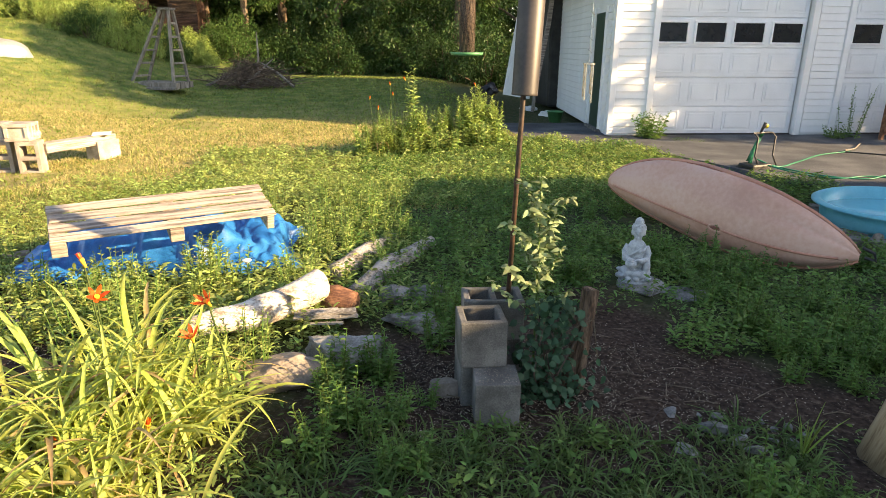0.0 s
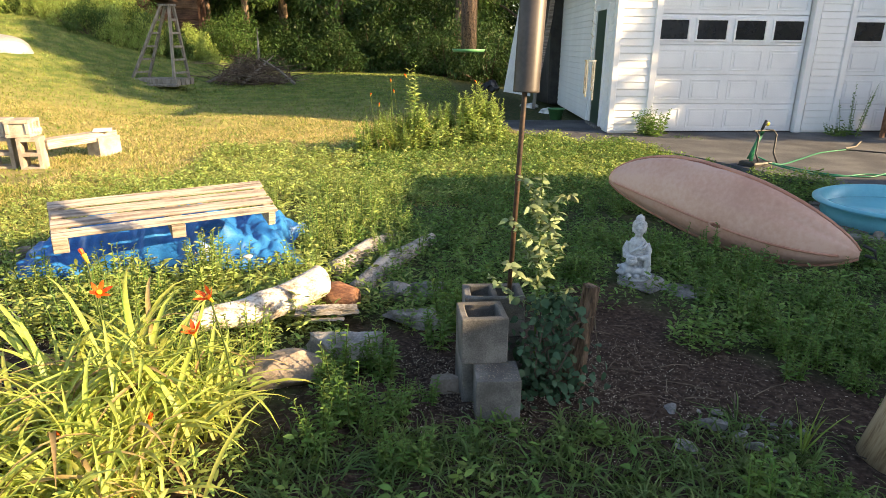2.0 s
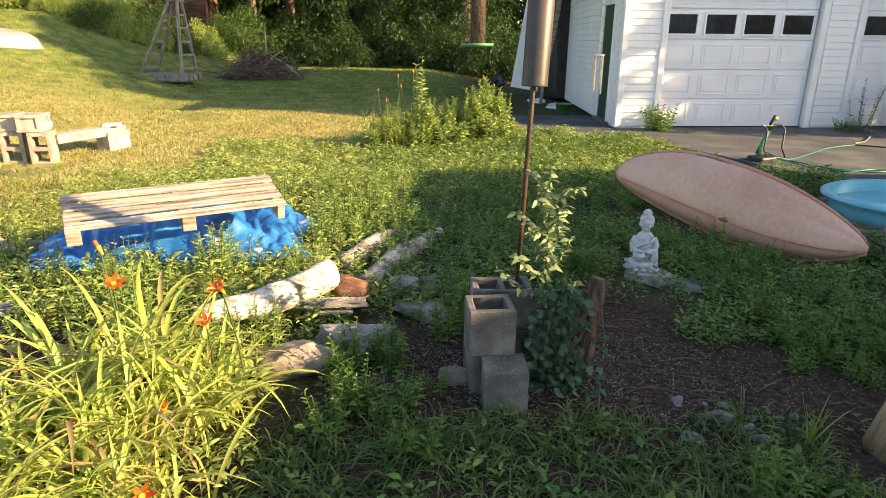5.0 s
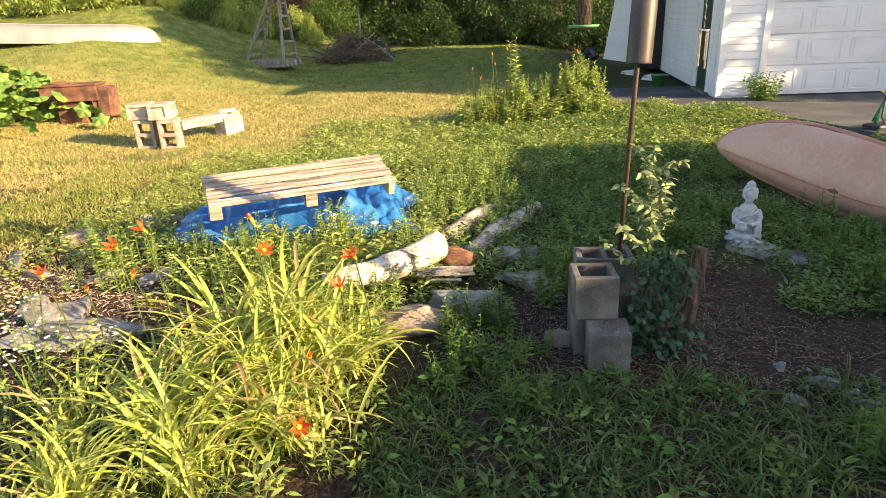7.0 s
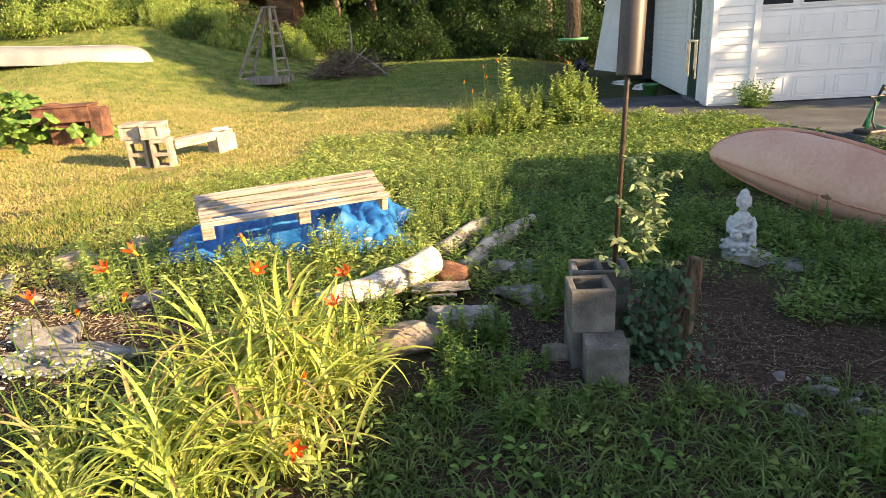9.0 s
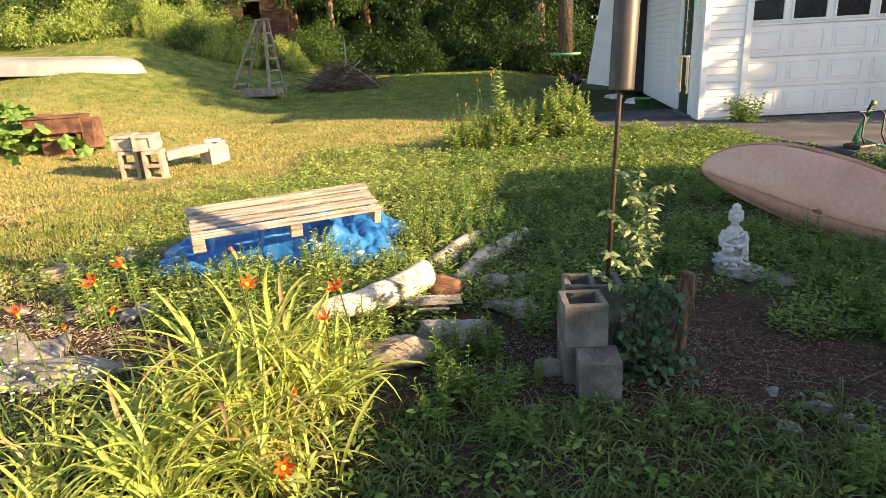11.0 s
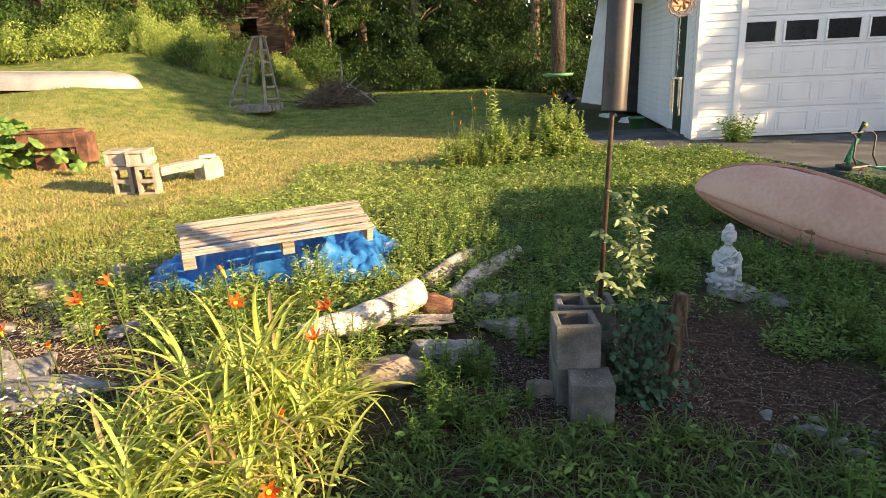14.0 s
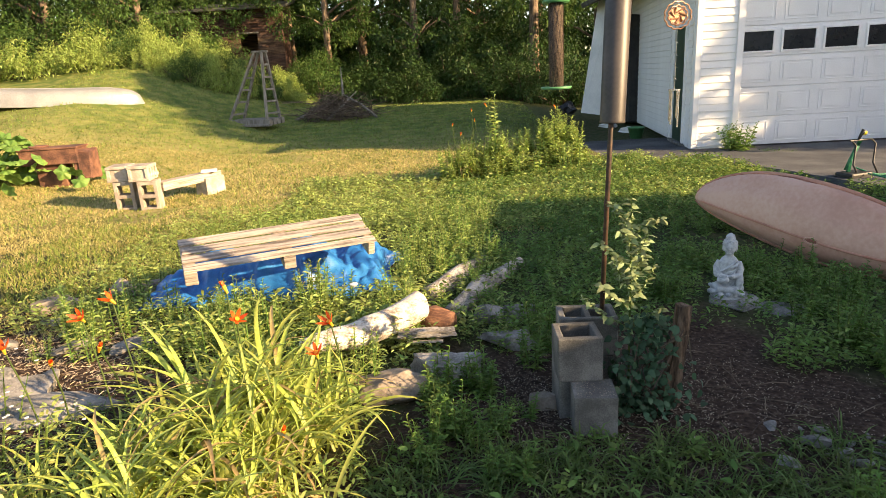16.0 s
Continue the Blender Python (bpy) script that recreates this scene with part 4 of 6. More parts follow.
NS, NT = 64, 54
verts = [hull_at(0.003 + 0.994 * i / NS, j / NT) for i in range(NS + 1) for j in range(NT + 1)]
faces = [(i * (NT + 1) + j, i * (NT + 1) + j + 1, (i + 1) * (NT + 1) + j + 1, (i + 1) * (NT + 1) + j) for i in range(NS) for j in range(NT)]
raw("hull", verts, faces, M["kayak"], KY, smooth=True)
dk = []
for i in range(NS + 1):
    s = 0.003 + 0.994 * i / NS
    a, b2 = hull_at(s, 0), hull_at(s, 1)
    dk += [a, (a + b2) / 2 - out_v * 0.07 * (1 - abs(2 * s - 1) ** 2), b2]
raw("deck", dk, [(3 * i + j, 3 * i + j + 1, 3 * i + j + 4, 3 * i + j + 3) for i in range(NS) for j in range(2)], M["kayak"], KY, smooth=True)
for v_ in (0.0, 1.0):
    part("gunwale", tube([hull_at(0.003 + 0.994 * i / 48, v_, 0.006) for i in range(49)], [0.010 + 0.012 * math.sin(math.pi * i / 48) for i in range(49)], 8), M["kayak_rim"], KY, smooth=True)
part("seam", tube([hull_at(0.01 + 0.98 * i / 48, 0.965, 0.003) for i in range(49)], 0.007, 6), M["kayak_dark"], KY, "brown seam line under the gunwale", smooth=True)
part("scuff", tube([hull_at(0.50 + 0.16 * i / 8, 0.93 - 0.010 * math.sin(i), 0.002) for i in range(9)], (0.002, 0.006, 0.009, 0.010, 0.011, 0.010, 0.008, 0.005, 0.002), 6), M["kayak_dark"], KY, "brown scuffed notch", smooth=True)
for s0, s1 in ((0.05, 0.425), (0.475, 0.96)):
    part("keel_strip", tube([hull_at(s0 + (s1 - s0) * i / 30, 0.333, 0.002) for i in range(31)], 0.0105, 8), M["kayak_rim"], KY, "worn keel ridge", smooth=True)
p = hull_at(0.45, 0.335, 0.002)
face_turn = axis.to_track_quat("X", "Z").to_matrix().to_4x4()
bm = bmesh.new()
tube([Vector((0.062 * math.cos(a), 0, 0.024 * math.sin(a))) for a in (2 * math.pi * k / 20 for k in range(21))], 0.008, 6, bm)
part("drain_rim", bm, M["kayak"], KY, smooth=True).matrix_basis = Matrix.Translation(p) @ face_turn
bm = bmesh.new()
ball(bm, (0, 0, 0), (0.050, 0.008, 0.018))
part("drain_hole", bm, M["kayak_dark"], KY, "dark drain hole", smooth=True).matrix_basis = Matrix.Translation(p) @ face_turn
part("tow_loop", tube([R + Vector((0.0, 0, 0.08)), R + Vector((0.06, -0.05, 0.05)), R + Vector((0.085, -0.05, -0.01)), R + Vector((0.03, 0.0, 0.0))], 0.012, 8), M["black"], KY, "black bow handle")

# ---- paddling pool on boards ----
PO = thing("paddling_pool", "bright blue plastic paddling pool on old boards", "paddling pool", (4.74, 5.06, -0.115), tilt=(0, -1))
part("shell", lathe([(0.0, 0.0), (0.60, 0.0), (0.63, 0.02), (0.655, 0.10), (0.645, 0.12), (0.665, 0.20), (0.70, 0.215), (0.72, 0.205), (0.72, 0.195), (0.735, 0.20), (0.735, 0.215), (0.70, 0.232), (0.66, 0.222), (0.63, 0.10), (0.60, 0.03), (0.0, 0.02)], 56), M["pool"], PO, smooth=True)
wm = mat("pool_water", ((0.14, 0.50, 0.60), (0.20, 0.58, 0.68)), 0.04, 2, 14, 0.15, spec=0.6, dist=0.01)
part("water", lathe([(0.0, 0.0), (0.63, 0.0), (0.63, 0.02), (0.0, 0.02)], 48, at=(0, 0, 0.10)), wm, PO, "still shallow water", True)
for k in range(6):
    ob = thing("board", "weathered grey board under the paddling pool", "board", (4.10 + 0.10 * k, 4.60 + 0.22 * k, H(4.2, 4.6) - 0.0), -28, "boards under the pool")
    part("plank", roughen(box((1.7, 0.14, 0.09), (0.6, 0, 0.045), 0.006), 0.004, 5, k), M["grey_wood"], ob)
rock((4.16, 4.60, 0.10), (0.09, 0.08, 0.08), "brown_stone", "small tan stone resting on a board", 0, 14.2)

# ---- hose reel ----
HR = thing("hose_reel_cart", "hose reel cart with tubular frame and green hose", "hose reel", (4.78, 7.45, -0.05), 20)
for s in (-0.16, 0.16):
    part("frame_tube", tube([(s + 0.08, -0.10, 0.0), (s + 0.03, -0.02, 0.20), (s + 0.10, 0.03, 0.42), (s + 0.05, 0.05, 0.475), (s * 0.4, 0.05, 0.485)], 0.011, 8), M["black"], HR, smooth=True)
part("handle", tube([(-0.14, 0.05, 0.48), (0.14, 0.05, 0.48)], 0.011, 8), M["black"], HR)
part("drum_case", box((0.34, 0.24, 0.10), (-0.08, 0.0, 0.06), 0.025, segments=2), M["black"], HR)
bm = bmesh.new()
for k in range(4):
    o = 0.016 * k
    tube([(-0.18 + o, 0.02, 0.06), (-0.15 + o, 0.03, 0.26), (-0.05 + o, 0.04, 0.40), (0.0 + o, 0.05, 0.47), (-0.03 + o, 0.08, 0.36), (-0.12 + o, 0.10, 0.12)], 0.008, 7, bm)
part("hose_coil", bm, M["hose"], HR, "green garden hose", smooth=True)
nz = part("nozzle", tube([(-0.02, 0.04, 0.49), (0.0, 0.03, 0.55), (0.03, 0.02, 0.60)], (0.014, 0.018, 0.03), 12), M["black"], HR, "black spray nozzle", smooth=True)
part("nozzle_ring", tube([(0.025, 0.02, 0.57), (0.05, 0.01, 0.565)], 0.028, 12), M["yellow"], nz, "yellow nozzle ring")
for w in (-0.2, 0.2):
    part("wheel", lathe([(0.05, -0.015), (0.075, -0.012), (0.075, 0.012), (0.05, 0.015)], 20, at=(w, 0.08, 0.05)), M["black"], HR)


def hose(pts, label):
    fine = []
    P = [Vector(p) for p in pts]
    for i in range(len(P) - 1):
        p0, p1, p2, p3 = P[max(i - 1, 0)], P[i], P[i + 1], P[min(i + 2, len(P) - 1)]
        for k in range(8):
            t = k / 8
            fine.append(0.5 * ((2 * p1) + (p2 - p0) * t + (2 * p0 - 5 * p1 + 4 * p2 - p3) * t * t + (3 * p1 - p0 - 3 * p2 + p3) * t ** 3))
    ob = tagged(new("garden_hose"), label, "garden hose", "hoses on the driveway")
    part("hose", tube(fine, 0.0095, 7), M["hose"], ob, smooth=True)


hose([(4.75, 7.5, 0.10), (5.0, 7.4, 0.015), (5.5, 7.75, 0.011), (6.2, 8.3, 0.011), (6.9, 8.6, 0.011)], "green garden hose stretched across the driveway")
hose([(4.8, 7.3, 0.05), (5.0, 6.9, 0.013), (5.3, 6.65, 0.012), (5.7, 6.75, 0.012), (6.1, 6.6, 0.012), (6.6, 6.7, 0.012), (7.4, 6.4, 0.012)], "green garden hose lying in loose bends")
hose([(4.9, 7.2, 0.04), (5.2, 6.8, 0.013), (5.6, 6.6, 0.012), (6.0, 6.72, 0.030), (6.4, 6.5, 0.012), (7.3, 6.15, 0.012)], "green garden hose lying in loose bends")
hose([(1.35, 7.75, -0.15), (1.6, 7.7, -0.13), (1.9, 7.78, -0.13), (2.1, 7.7, -0.16)], "green hose half hidden in the turf")
CB = tagged(new("black_cable"), "black cable with pale rope on the driveway", "cable")
part("cable", tube([(6.75, 8.55, 0.012), (7.2, 8.2, 0.012), (7.9, 7.6, 0.012), (9.0, 7.0, 0.012)], 0.010, 7), M["black"], CB)
part("rope", tube([(6.75, 8.55, 0.03), (7.1, 8.8, 0.02), (7.6, 9.35, 0.012)], 0.012, 7), M["grey_wood"], CB, "pale rope")

# ---- rusty stove, plank cart by the garage ----
ST = thing("rusty_stove", "rusted iron stove with a round lid on the lawn", "stove", (-7.08, 10.15, H(-7.1, 10.15) - 0.02), 10)
part("firebox", roughen(box((0.92, 0.46, 0.27), (0, 0, 0.52), 0.012), 0.006, 5), M["rust"], ST)
part("base", roughen(box((0.46, 0.34, 0.40), (-0.04, 0.02, 0.19), 0.01), 0.006, 5), M["rust"], ST)
part("side_leg", roughen(box((0.06, 0.36, 0.40), (0.38, 0.0, 0.19), 0.01), 0.006, 5), M["rust"], ST)
part("rim", box((0.96, 0.50, 0.03), (0, 0, 0.655), 0.006), M["rust"], ST)
part("lid", lathe([(0.15, 0), (0.16, 0.02), (0.14, 0.035), (0.03, 0.045)], 24, at=(-0.22, 0, 0.67)), M["rust"], ST, "round rusted lid")
part("grate", roughen(box((0.22, 0.40, 0.5), (0.52, 0, 0.35), 0.02), 0.05, 9), M["rust"], ST, "crumbling rusted side")

CT = thing("wooden_cart", "old red-brown plank cart beside the garage door", "cart", (8.55, 9.85, 0.0), 8)
for k in range(5):
    part("plank", roughen(box((0.8, 0.03, 0.13), (0.2, 0, 0.15 + 0.14 * k), 0.004), 0.004, 4, k), M["red_wood"], CT)
for x in (-0.18, 0.55):
    part("upright", box((0.06, 0.06, 0.95), (x, 0.04, 0.475), 0.004), M["red_wood"], CT)
part("handle", tube([(-0.2, -0.02, 0.85), (-0.22, -0.06, 1.02), (-0.16, -0.05, 1.10), (-0.1, 0, 1.04)], 0.012, 8), M["black"], CT)

# ---- canoe, garden tower, brush heap ----
CN = thing("canoe", "upturned pale aluminium canoe on the lawn", "canoe", (-10.95, 15.85, H(-10.95, 15.85) - 0.08), 24, tilt=(0, 3))
CL, CW, CH = 4.9, 0.46, 0.56
verts = []
for i in range(41):
    s = -1 + 2 * i / 40
    w = CW * (1 - abs(s) ** 2.6) ** 0.75 + 0.008
    hgt = CH * (0.80 + 0.10 * s * s) * (1 - abs(s) ** 9) ** 0.6
    for j in range(17):
        a = math.pi * j / 16
        verts.append((s * CL / 2, -w * math.cos(a), max(0.0, hgt * math.sin(a) ** 0.55)))
hull = raw("hull", verts, [(i * 17 + j, i * 17 + j + 1, (i + 1) * 17 + j + 1, (i + 1) * 17 + j) for i in range(40) for j in range(16)], M["canoe"], CN, smooth=True)
part("keel", tube([(s * CL / 2 * 0.93, 0, CH * (0.80 + 0.10 * s * s) * (1 - abs(s) ** 9) ** 0.6 + 0.006) for s in np.linspace(-1, 1, 21)], 0.012, 6), M["canoe"], CN)
for sgn in (-1, 1):
    part("gunwale", tube([(s * CL / 2, sgn * (CW * (1 - abs(s) ** 2.6) ** 0.75 + 0.012), 0.012) for s in np.linspace(-1, 1, 31)], 0.018, 6), M["canoe"], CN)

TW = thing("garden_tower", "grey wooden lattice windmill tower on a plank base", "garden ornament", (-5.82, 17.0, H(-5.82, 17.0) - 0.03), -16)
B, T, TH = 0.60, 0.11, 1.90
for sx in (-1, 1):
    for sy in (-1, 1):
        part("leg", tube([(sx * B, sy * B * 0.55, 0.12), (0.42 + sx * T, sy * T * 0.8, TH)], 0.042, 4), M["grey_wood"], TW)
for sx in (-1, 1):
    for k in range(1, 6):
        t = k / 6
        w = B * 0.55 + (T * 0.8 - B * 0.55) * t
        part("rung", box((0.05, 2 * w, 0.05), (0.42 * (TH * t - 0.12) / (TH - 0.12) + sx * (B + (T - B) * (TH * t - 0.12) / (TH - 0.12)), 0, TH * t), 0.003), M["grey_wood"], TW)
part("cap", box((0.34, 0.26, 0.05), (0.42, 0, TH + 0.02), 0.004), M["grey_wood"], TW)
for k in range(5):
    part("base_plank", roughen(box((1.42 if k else 1.95, 0.16, 0.16 if k else 0.05), (0 if k else -0.18, -0.52 + 0.2 * k, 0.10 if k else 0.03), 0.004), 0.01, 2, k), M["grey_wood"], TW)

BP = thing("brush_pile", "heap of dead brown sticks and branches on the lawn", "brush pile", (-3.95, 19.2, H(-3.95, 19.2)))
bm = bmesh.new()
for k in range(520):
    a = rng.uniform(0, 2 * math.pi)
    r = rng.uniform(0.1, 1.05)
    p0 = Vector((r * math.cos(a) * 1.15, r * math.sin(a), rng.uniform(0.0, 0.75) * (1.1 - r * 0.9)))
    d = Vector((-math.cos(a) * rng.uniform(0.1, 0.9), -math.sin(a) * rng.uniform(0.1, 0.9), rng.uniform(0.1, 0.6)))
    if k % 2 == 0:
        d = Vector((rng.normal(0, 0.8), rng.normal(0, 0.8), rng.uniform(0.05, 0.35)))
    ln = rng.uniform(0.4, 1.0)
    mid = p0 + d * ln * 0.5 + Vector(rng.normal(0, 0.06, 3))
    tube([p0, mid, p0 + d * ln + Vector(rng.normal(0, 0.08, 3))], (0.014 * rng.uniform(0.5, 1.5), 0.010, 0.004), 5, bm)
part("brushwood", bm, M["twig"], BP)["kind"] = "stuff"
for x0, y0, x1, y1, z1 in ((-1.3, -0.4, -0.3, 0.1, 0.5), (1.25, -0.35, 0.2, 0.0, 0.75), (0.1, 0.1, 0.2, 0.1, 1.55), (-0.2, -0.7, 0.6, 0.2, 0.8)):
    part("branch", tube([(x0, y0, 0.02), ((x0 + x1) / 2 + 0.05, (y0 + y1) / 2, z1 * 0.55), (x1, y1, z1)], (0.045, 0.035, 0.012), 7), M["grey_wood"], BP, "bare grey branch")

# ---- things against the garage wall ----
LB = thing("plywood_sheet", "large white plywood sheet leaning behind the garage", "sheet")
q = [Vector(v) for v in ((3.22, 17.6, 0.20), (3.85, 17.0, 0.12), (4.08, 17.2, 3.4), (3.75, 17.8, 3.4))]
off = Vector((0.02, 0.05, 0))
raw("sheet", q + [v + off for v in q], [(0, 1, 2, 3), (7, 6, 5, 4), (0, 4, 5, 1), (1, 5, 6, 2), (2, 6, 7, 3), (3, 7, 4, 0)], M["white_board"], LB)
LP = thing("leaning_board", "yellowed board leaning on the garage wall", "board")
part("board", tube([(3.62, 15.3, 0.55), (3.95, 15.7, 2.0), (4.12, 15.9, 3.3)], 0.07, 4), M["pallet_wood"], LP)
part("prop", tube([(3.55, 15.2, H(3.5, 15.2)), (3.62, 15.3, 0.6)], 0.05, 4), M["grey_wood"], LP)
# black slab added for the shade in the gap beside the plywood
DT = thing("dark_sheet", "black slab standing in for the shaded gap at the garage wall", "plastic sheet", (4.22, 16.6, 0))
part("sheet", roughen(box((0.3, 1.3, 2.6), (0.0, 0.0, 1.3), 0.06, segments=2), 0.05, 3), M["black"], DT)
for x, y, sx, sz, m_, lb in ((3.05, 19.0, 0.55, 0.28, "black", "dark crumpled bag on the grass"), (3.55, 15.6, 0.5, 0.10, "white_board", "pale crumpled plastic on the ground"), (3.75, 14.6, 0.35, 0.12, "white_board", "pale crumpled plastic on the ground")):
    bm = bmesh.new()
    ball(bm, (0, 0, 0.25), (0.5, 0.4, 0.5), sub=3)
    ob = part("plastic_bag", roughen(bm, 0.25, 3, x), M[m_])
    ob.matrix_basis = pose(x, y, H(x, y) - 0.02) @ Matrix.Diagonal((sx, sx, sz * 1.6, 1))
    tagged(ob, lb, "plastic bag")
PT = thing("planter", "green plastic planter with small leafy plants", "planter", (3.62, 13.3, H(3.62, 13.3)))
part("tub", lathe([(0.12, 0), (0.17, 0.22), (0.18, 0.22), (0.18, 0.24), (0.16, 0.24), (0.14, 0.2)], 20), M["green_plastic"], PT, smooth=True)

# old shed in the woods
SH = thing("old_shed", "collapsing dark wooden shed at the edge of the woods", "shed", (-9.7, 26.4, H(-9.7, 26.4) - 0.55), 6)
shed_wood = mat("shed_wood", ((0.03, 0.017, 0.013), (0.075, 0.042, 0.03), (0.13, 0.08, 0.058)), 0.9, 4, 30, 0.8, stretch=(0.5, 2, 4), vary=0.3, dist=0.02)
for k in range(13):
    gap = 4 <= k <= 7
    for x0, x1 in (((-2.3, 0.55), (1.25, 2.3)) if gap else ((-2.3, 2.3),)):
        part("plank", roughen(box((x1 - x0, 0.05, 0.185), ((x0 + x1) / 2, 0.012 * math.sin(k * 2.7), 0.10 + 0.20 * k), 0.004), 0.012, 2, k), shed_wood, SH)
part("back_wall", box((4.5, 0.1, 2.6), (0, 1.9, 1.3)), shed_wood, SH)
for x in (-2.25, 2.25):
    part("side_wall", box((0.08, 1.9, 2.6), (x, 0.98, 1.3)), shed_wood, SH)
part("lintel", box((0.85, 0.06, 0.06), (0.9, -0.05, 1.62), 0.006), M["grey_wood"], SH, "bleached board over the opening")
part("roof", roughen(box((5.2, 2.9, 0.10), (0, 1.0, 2.78), 0.02, turn=Matrix.Rotation(0.18, 4, "X")), 0.05, 1), M["shingle"], SH)

# ---- woods ----
def scatter_leaves(name, centres, radii, per, size, material, parent, squash=0.75, flat=0.4):
    """Leaf clumps: leaves spread through balls round the centres, thicker at the skin."""
    c = np.repeat(np.asarray(centres, float), per, axis=0)
    r = np.repeat(np.asarray(radii, float), per)
    d = rng.normal(size=c.shape)
    d /= np.linalg.norm(d, axis=1, keepdims=True)
    pos = c + d * (r * rng.uniform(0.35, 1.0, len(r)) ** 0.6)[:, None] * np.array([1, 1, squash])
    way = d * 0.6 + rng.normal(0, 0.6, c.shape) + np.array([0, 0, -0.2])
    up = rng.normal(0, flat, c.shape) + np.array([0, 0, 1.0])
    ln = size * rng.uniform(0.6, 1.35, len(r))
    return strips(name, pos, way, up, ln, ln * 0.55, 0.25, material, parent, (0.2, 1.0, 0.1))


def tree(place, tall, spread, material, label, clumps=46, per=60, size=0.16, trunk_r=0.16, bare=0.25, name="tree"):
    ob = thing(name, label, "tree", place, rng.uniform(0, 360))
    bend = rng.normal(0, 0.15, 2)
    pts = [(bend[0] * t * t * 2, bend[1] * t * t * 2, tall * 0.85 * t) for t in np.linspace(0, 1, 7)]
    bm = tube(pts, [trunk_r * (1.25 if i == 0 else 1) * (1 - 0.8 * i / 6) for i in range(7)], 10)
    tips = []
    for k in range(9):
        t = rng.uniform(bare + 0.05, 0.95)
        o = Vector(pts[0]).lerp(Vector(pts[-1]), t)
        a = rng.uniform(0, 2 * math.pi)
        e = o + Vector((math.cos(a), math.sin(a), 0.45)) * spread * rng.uniform(0.5, 0.95) * (1.1 - 0.6 * t)
        tube([o, o.lerp(e, 0.5) + Vector((0, 0, 0.15)), e], (trunk_r * 0.35, trunk_r * 0.2, 0.015), 6, bm)
        tips.append(e)
    part("trunk", bm, M["trunk"], ob, smooth=True)
    cs, rs = [], []
    for k in range(clumps):
        t = rng.uniform(bare, 1.05)
        a, q = rng.uniform(0, 2 * math.pi), rng.uniform(0.2, 1.0) ** 0.6
        w = spread * math.sin(math.pi * min(1, 0.15 + 0.85 * (t - bare) / (1.05 - bare))) ** 0.7
        cs.append((w * q * math.cos(a), w * q * math.sin(a), tall * t))
        rs.append(rng.uniform(0.25, 0.5) * spread * 0.42)
    scatter_leaves("crown", cs, rs, per, size, material, ob)["kind"] = "stuff"
    return ob


def shrub(place, wide, tall, material, label, clumps=26, per=46, size=0.10, name="shrub"):
    ob = thing(name, label, "shrub", place, rng.uniform(0, 360))
    bm = bmesh.new()
    cs, rs = [], []
    for k in range(clumps):
        a, q = rng.uniform(0, 2 * math.pi), rng.uniform(0, 1) ** 0.5
        z = tall * rng.uniform(0.08, 0.92) * (1.05 - 0.55 * q)
        p = (wide * q * math.cos(a), wide * q * math.sin(a), z)
        cs.append(p)
        rs.append(rng.uniform(0.16, 0.30) * (wide + tall) * 0.5)
        if k % 3 == 0:
            tube([(0.1 * math.cos(a), 0.1 * math.sin(a), 0), (p[0] * 0.6, p[1] * 0.6, z * 0.6), p], (0.022, 0.015, 0.006), 5, bm)
    part("stem", bm, M["twig"], ob)["kind"] = "stuff"
    scatter_leaves("leaves", cs, rs, per, size, material, ob)["kind"] = "stuff"
    return ob


vines = [(-9.5 + x, 26.1 + rng.uniform(-0.3, 0.4), H(-9.5, 26) - 0.25 + z) for x, z in [(-2.6 + 0.42 * k, 2.55 + 0.35 * math.sin(k * 2.2)) for k in range(13)] + [(-2.6 + 0.4 * k, 3.2 + 0.3 * math.sin(k * 3.1)) for k in range(14)] + [(-2.5, 1.9), (-2.2, 1.4), (-2.5, 0.8), (-1.9, 1.9), (0.35, 2.0), (0.25, 1.5), (2.3, 2.0), (2.4, 1.3), (1.9, 1.8), (-1.4, 2.1)]]
tagged(scatter_leaves("vine_leaves", vines, rng.uniform(0.3, 0.6, len(vines)), 230, 0.10, M["bush"], None), "green creeper hanging over the old shed", "creeper", kind="stuff")

G_W = "trees of the wood"
wood_a = tree((-2.0, 27.5, H(-2, 27.5)), 11, 3.0, M["shaded_leaf"], "tall leafy tree at the edge of the wood", 80, 130, 0.15, 0.20, 0.06)
wood_b = tree((2.8, 25.5, H(2.8, 25.5)), 12, 3.2, M["bush"], "tall leafy tree with a bare lower trunk", 80, 130, 0.15, 0.24, 0.26)
wood_c = tree((-11.0, 30.0, H(-11, 30)), 10, 3.0, M["bush"], "tall leafy tree at the edge of the wood", 80, 130, 0.15, 0.20, 0.06)
for ob in (wood_a, wood_b, wood_c):
    ob["group"] = G_W
spots = [(-0.2, 29, 1.1), (-4.6, 29.5, 1.0), (-6.5, 31.5, 1.15), (5.6, 27, 1.0), (1.0, 33, 1.2), (-13.8, 27.5, 1.0), (-16.5, 25.5, 1.1), (-19, 23.5, 1.0), (-9, 34, 1.2), (-15, 33, 1.3), (-3.4, 35, 1.3), (8, 29, 1.1), (-22, 21, 1.1), (-20, 30, 1.3), (4.2, 36, 1.3), (-25, 26, 1.3), (-7.8, 29.2, 0.9)]
for k, (x, y, s) in enumerate(spots):
    o = copy_thing((wood_a, wood_b, wood_c)[k % 3], pose(x, y, H(x, y) - 0.05, 0, 0, 67 * k))
    o.scale = (s, s, s * (0.9 + 0.05 * (k % 4)))
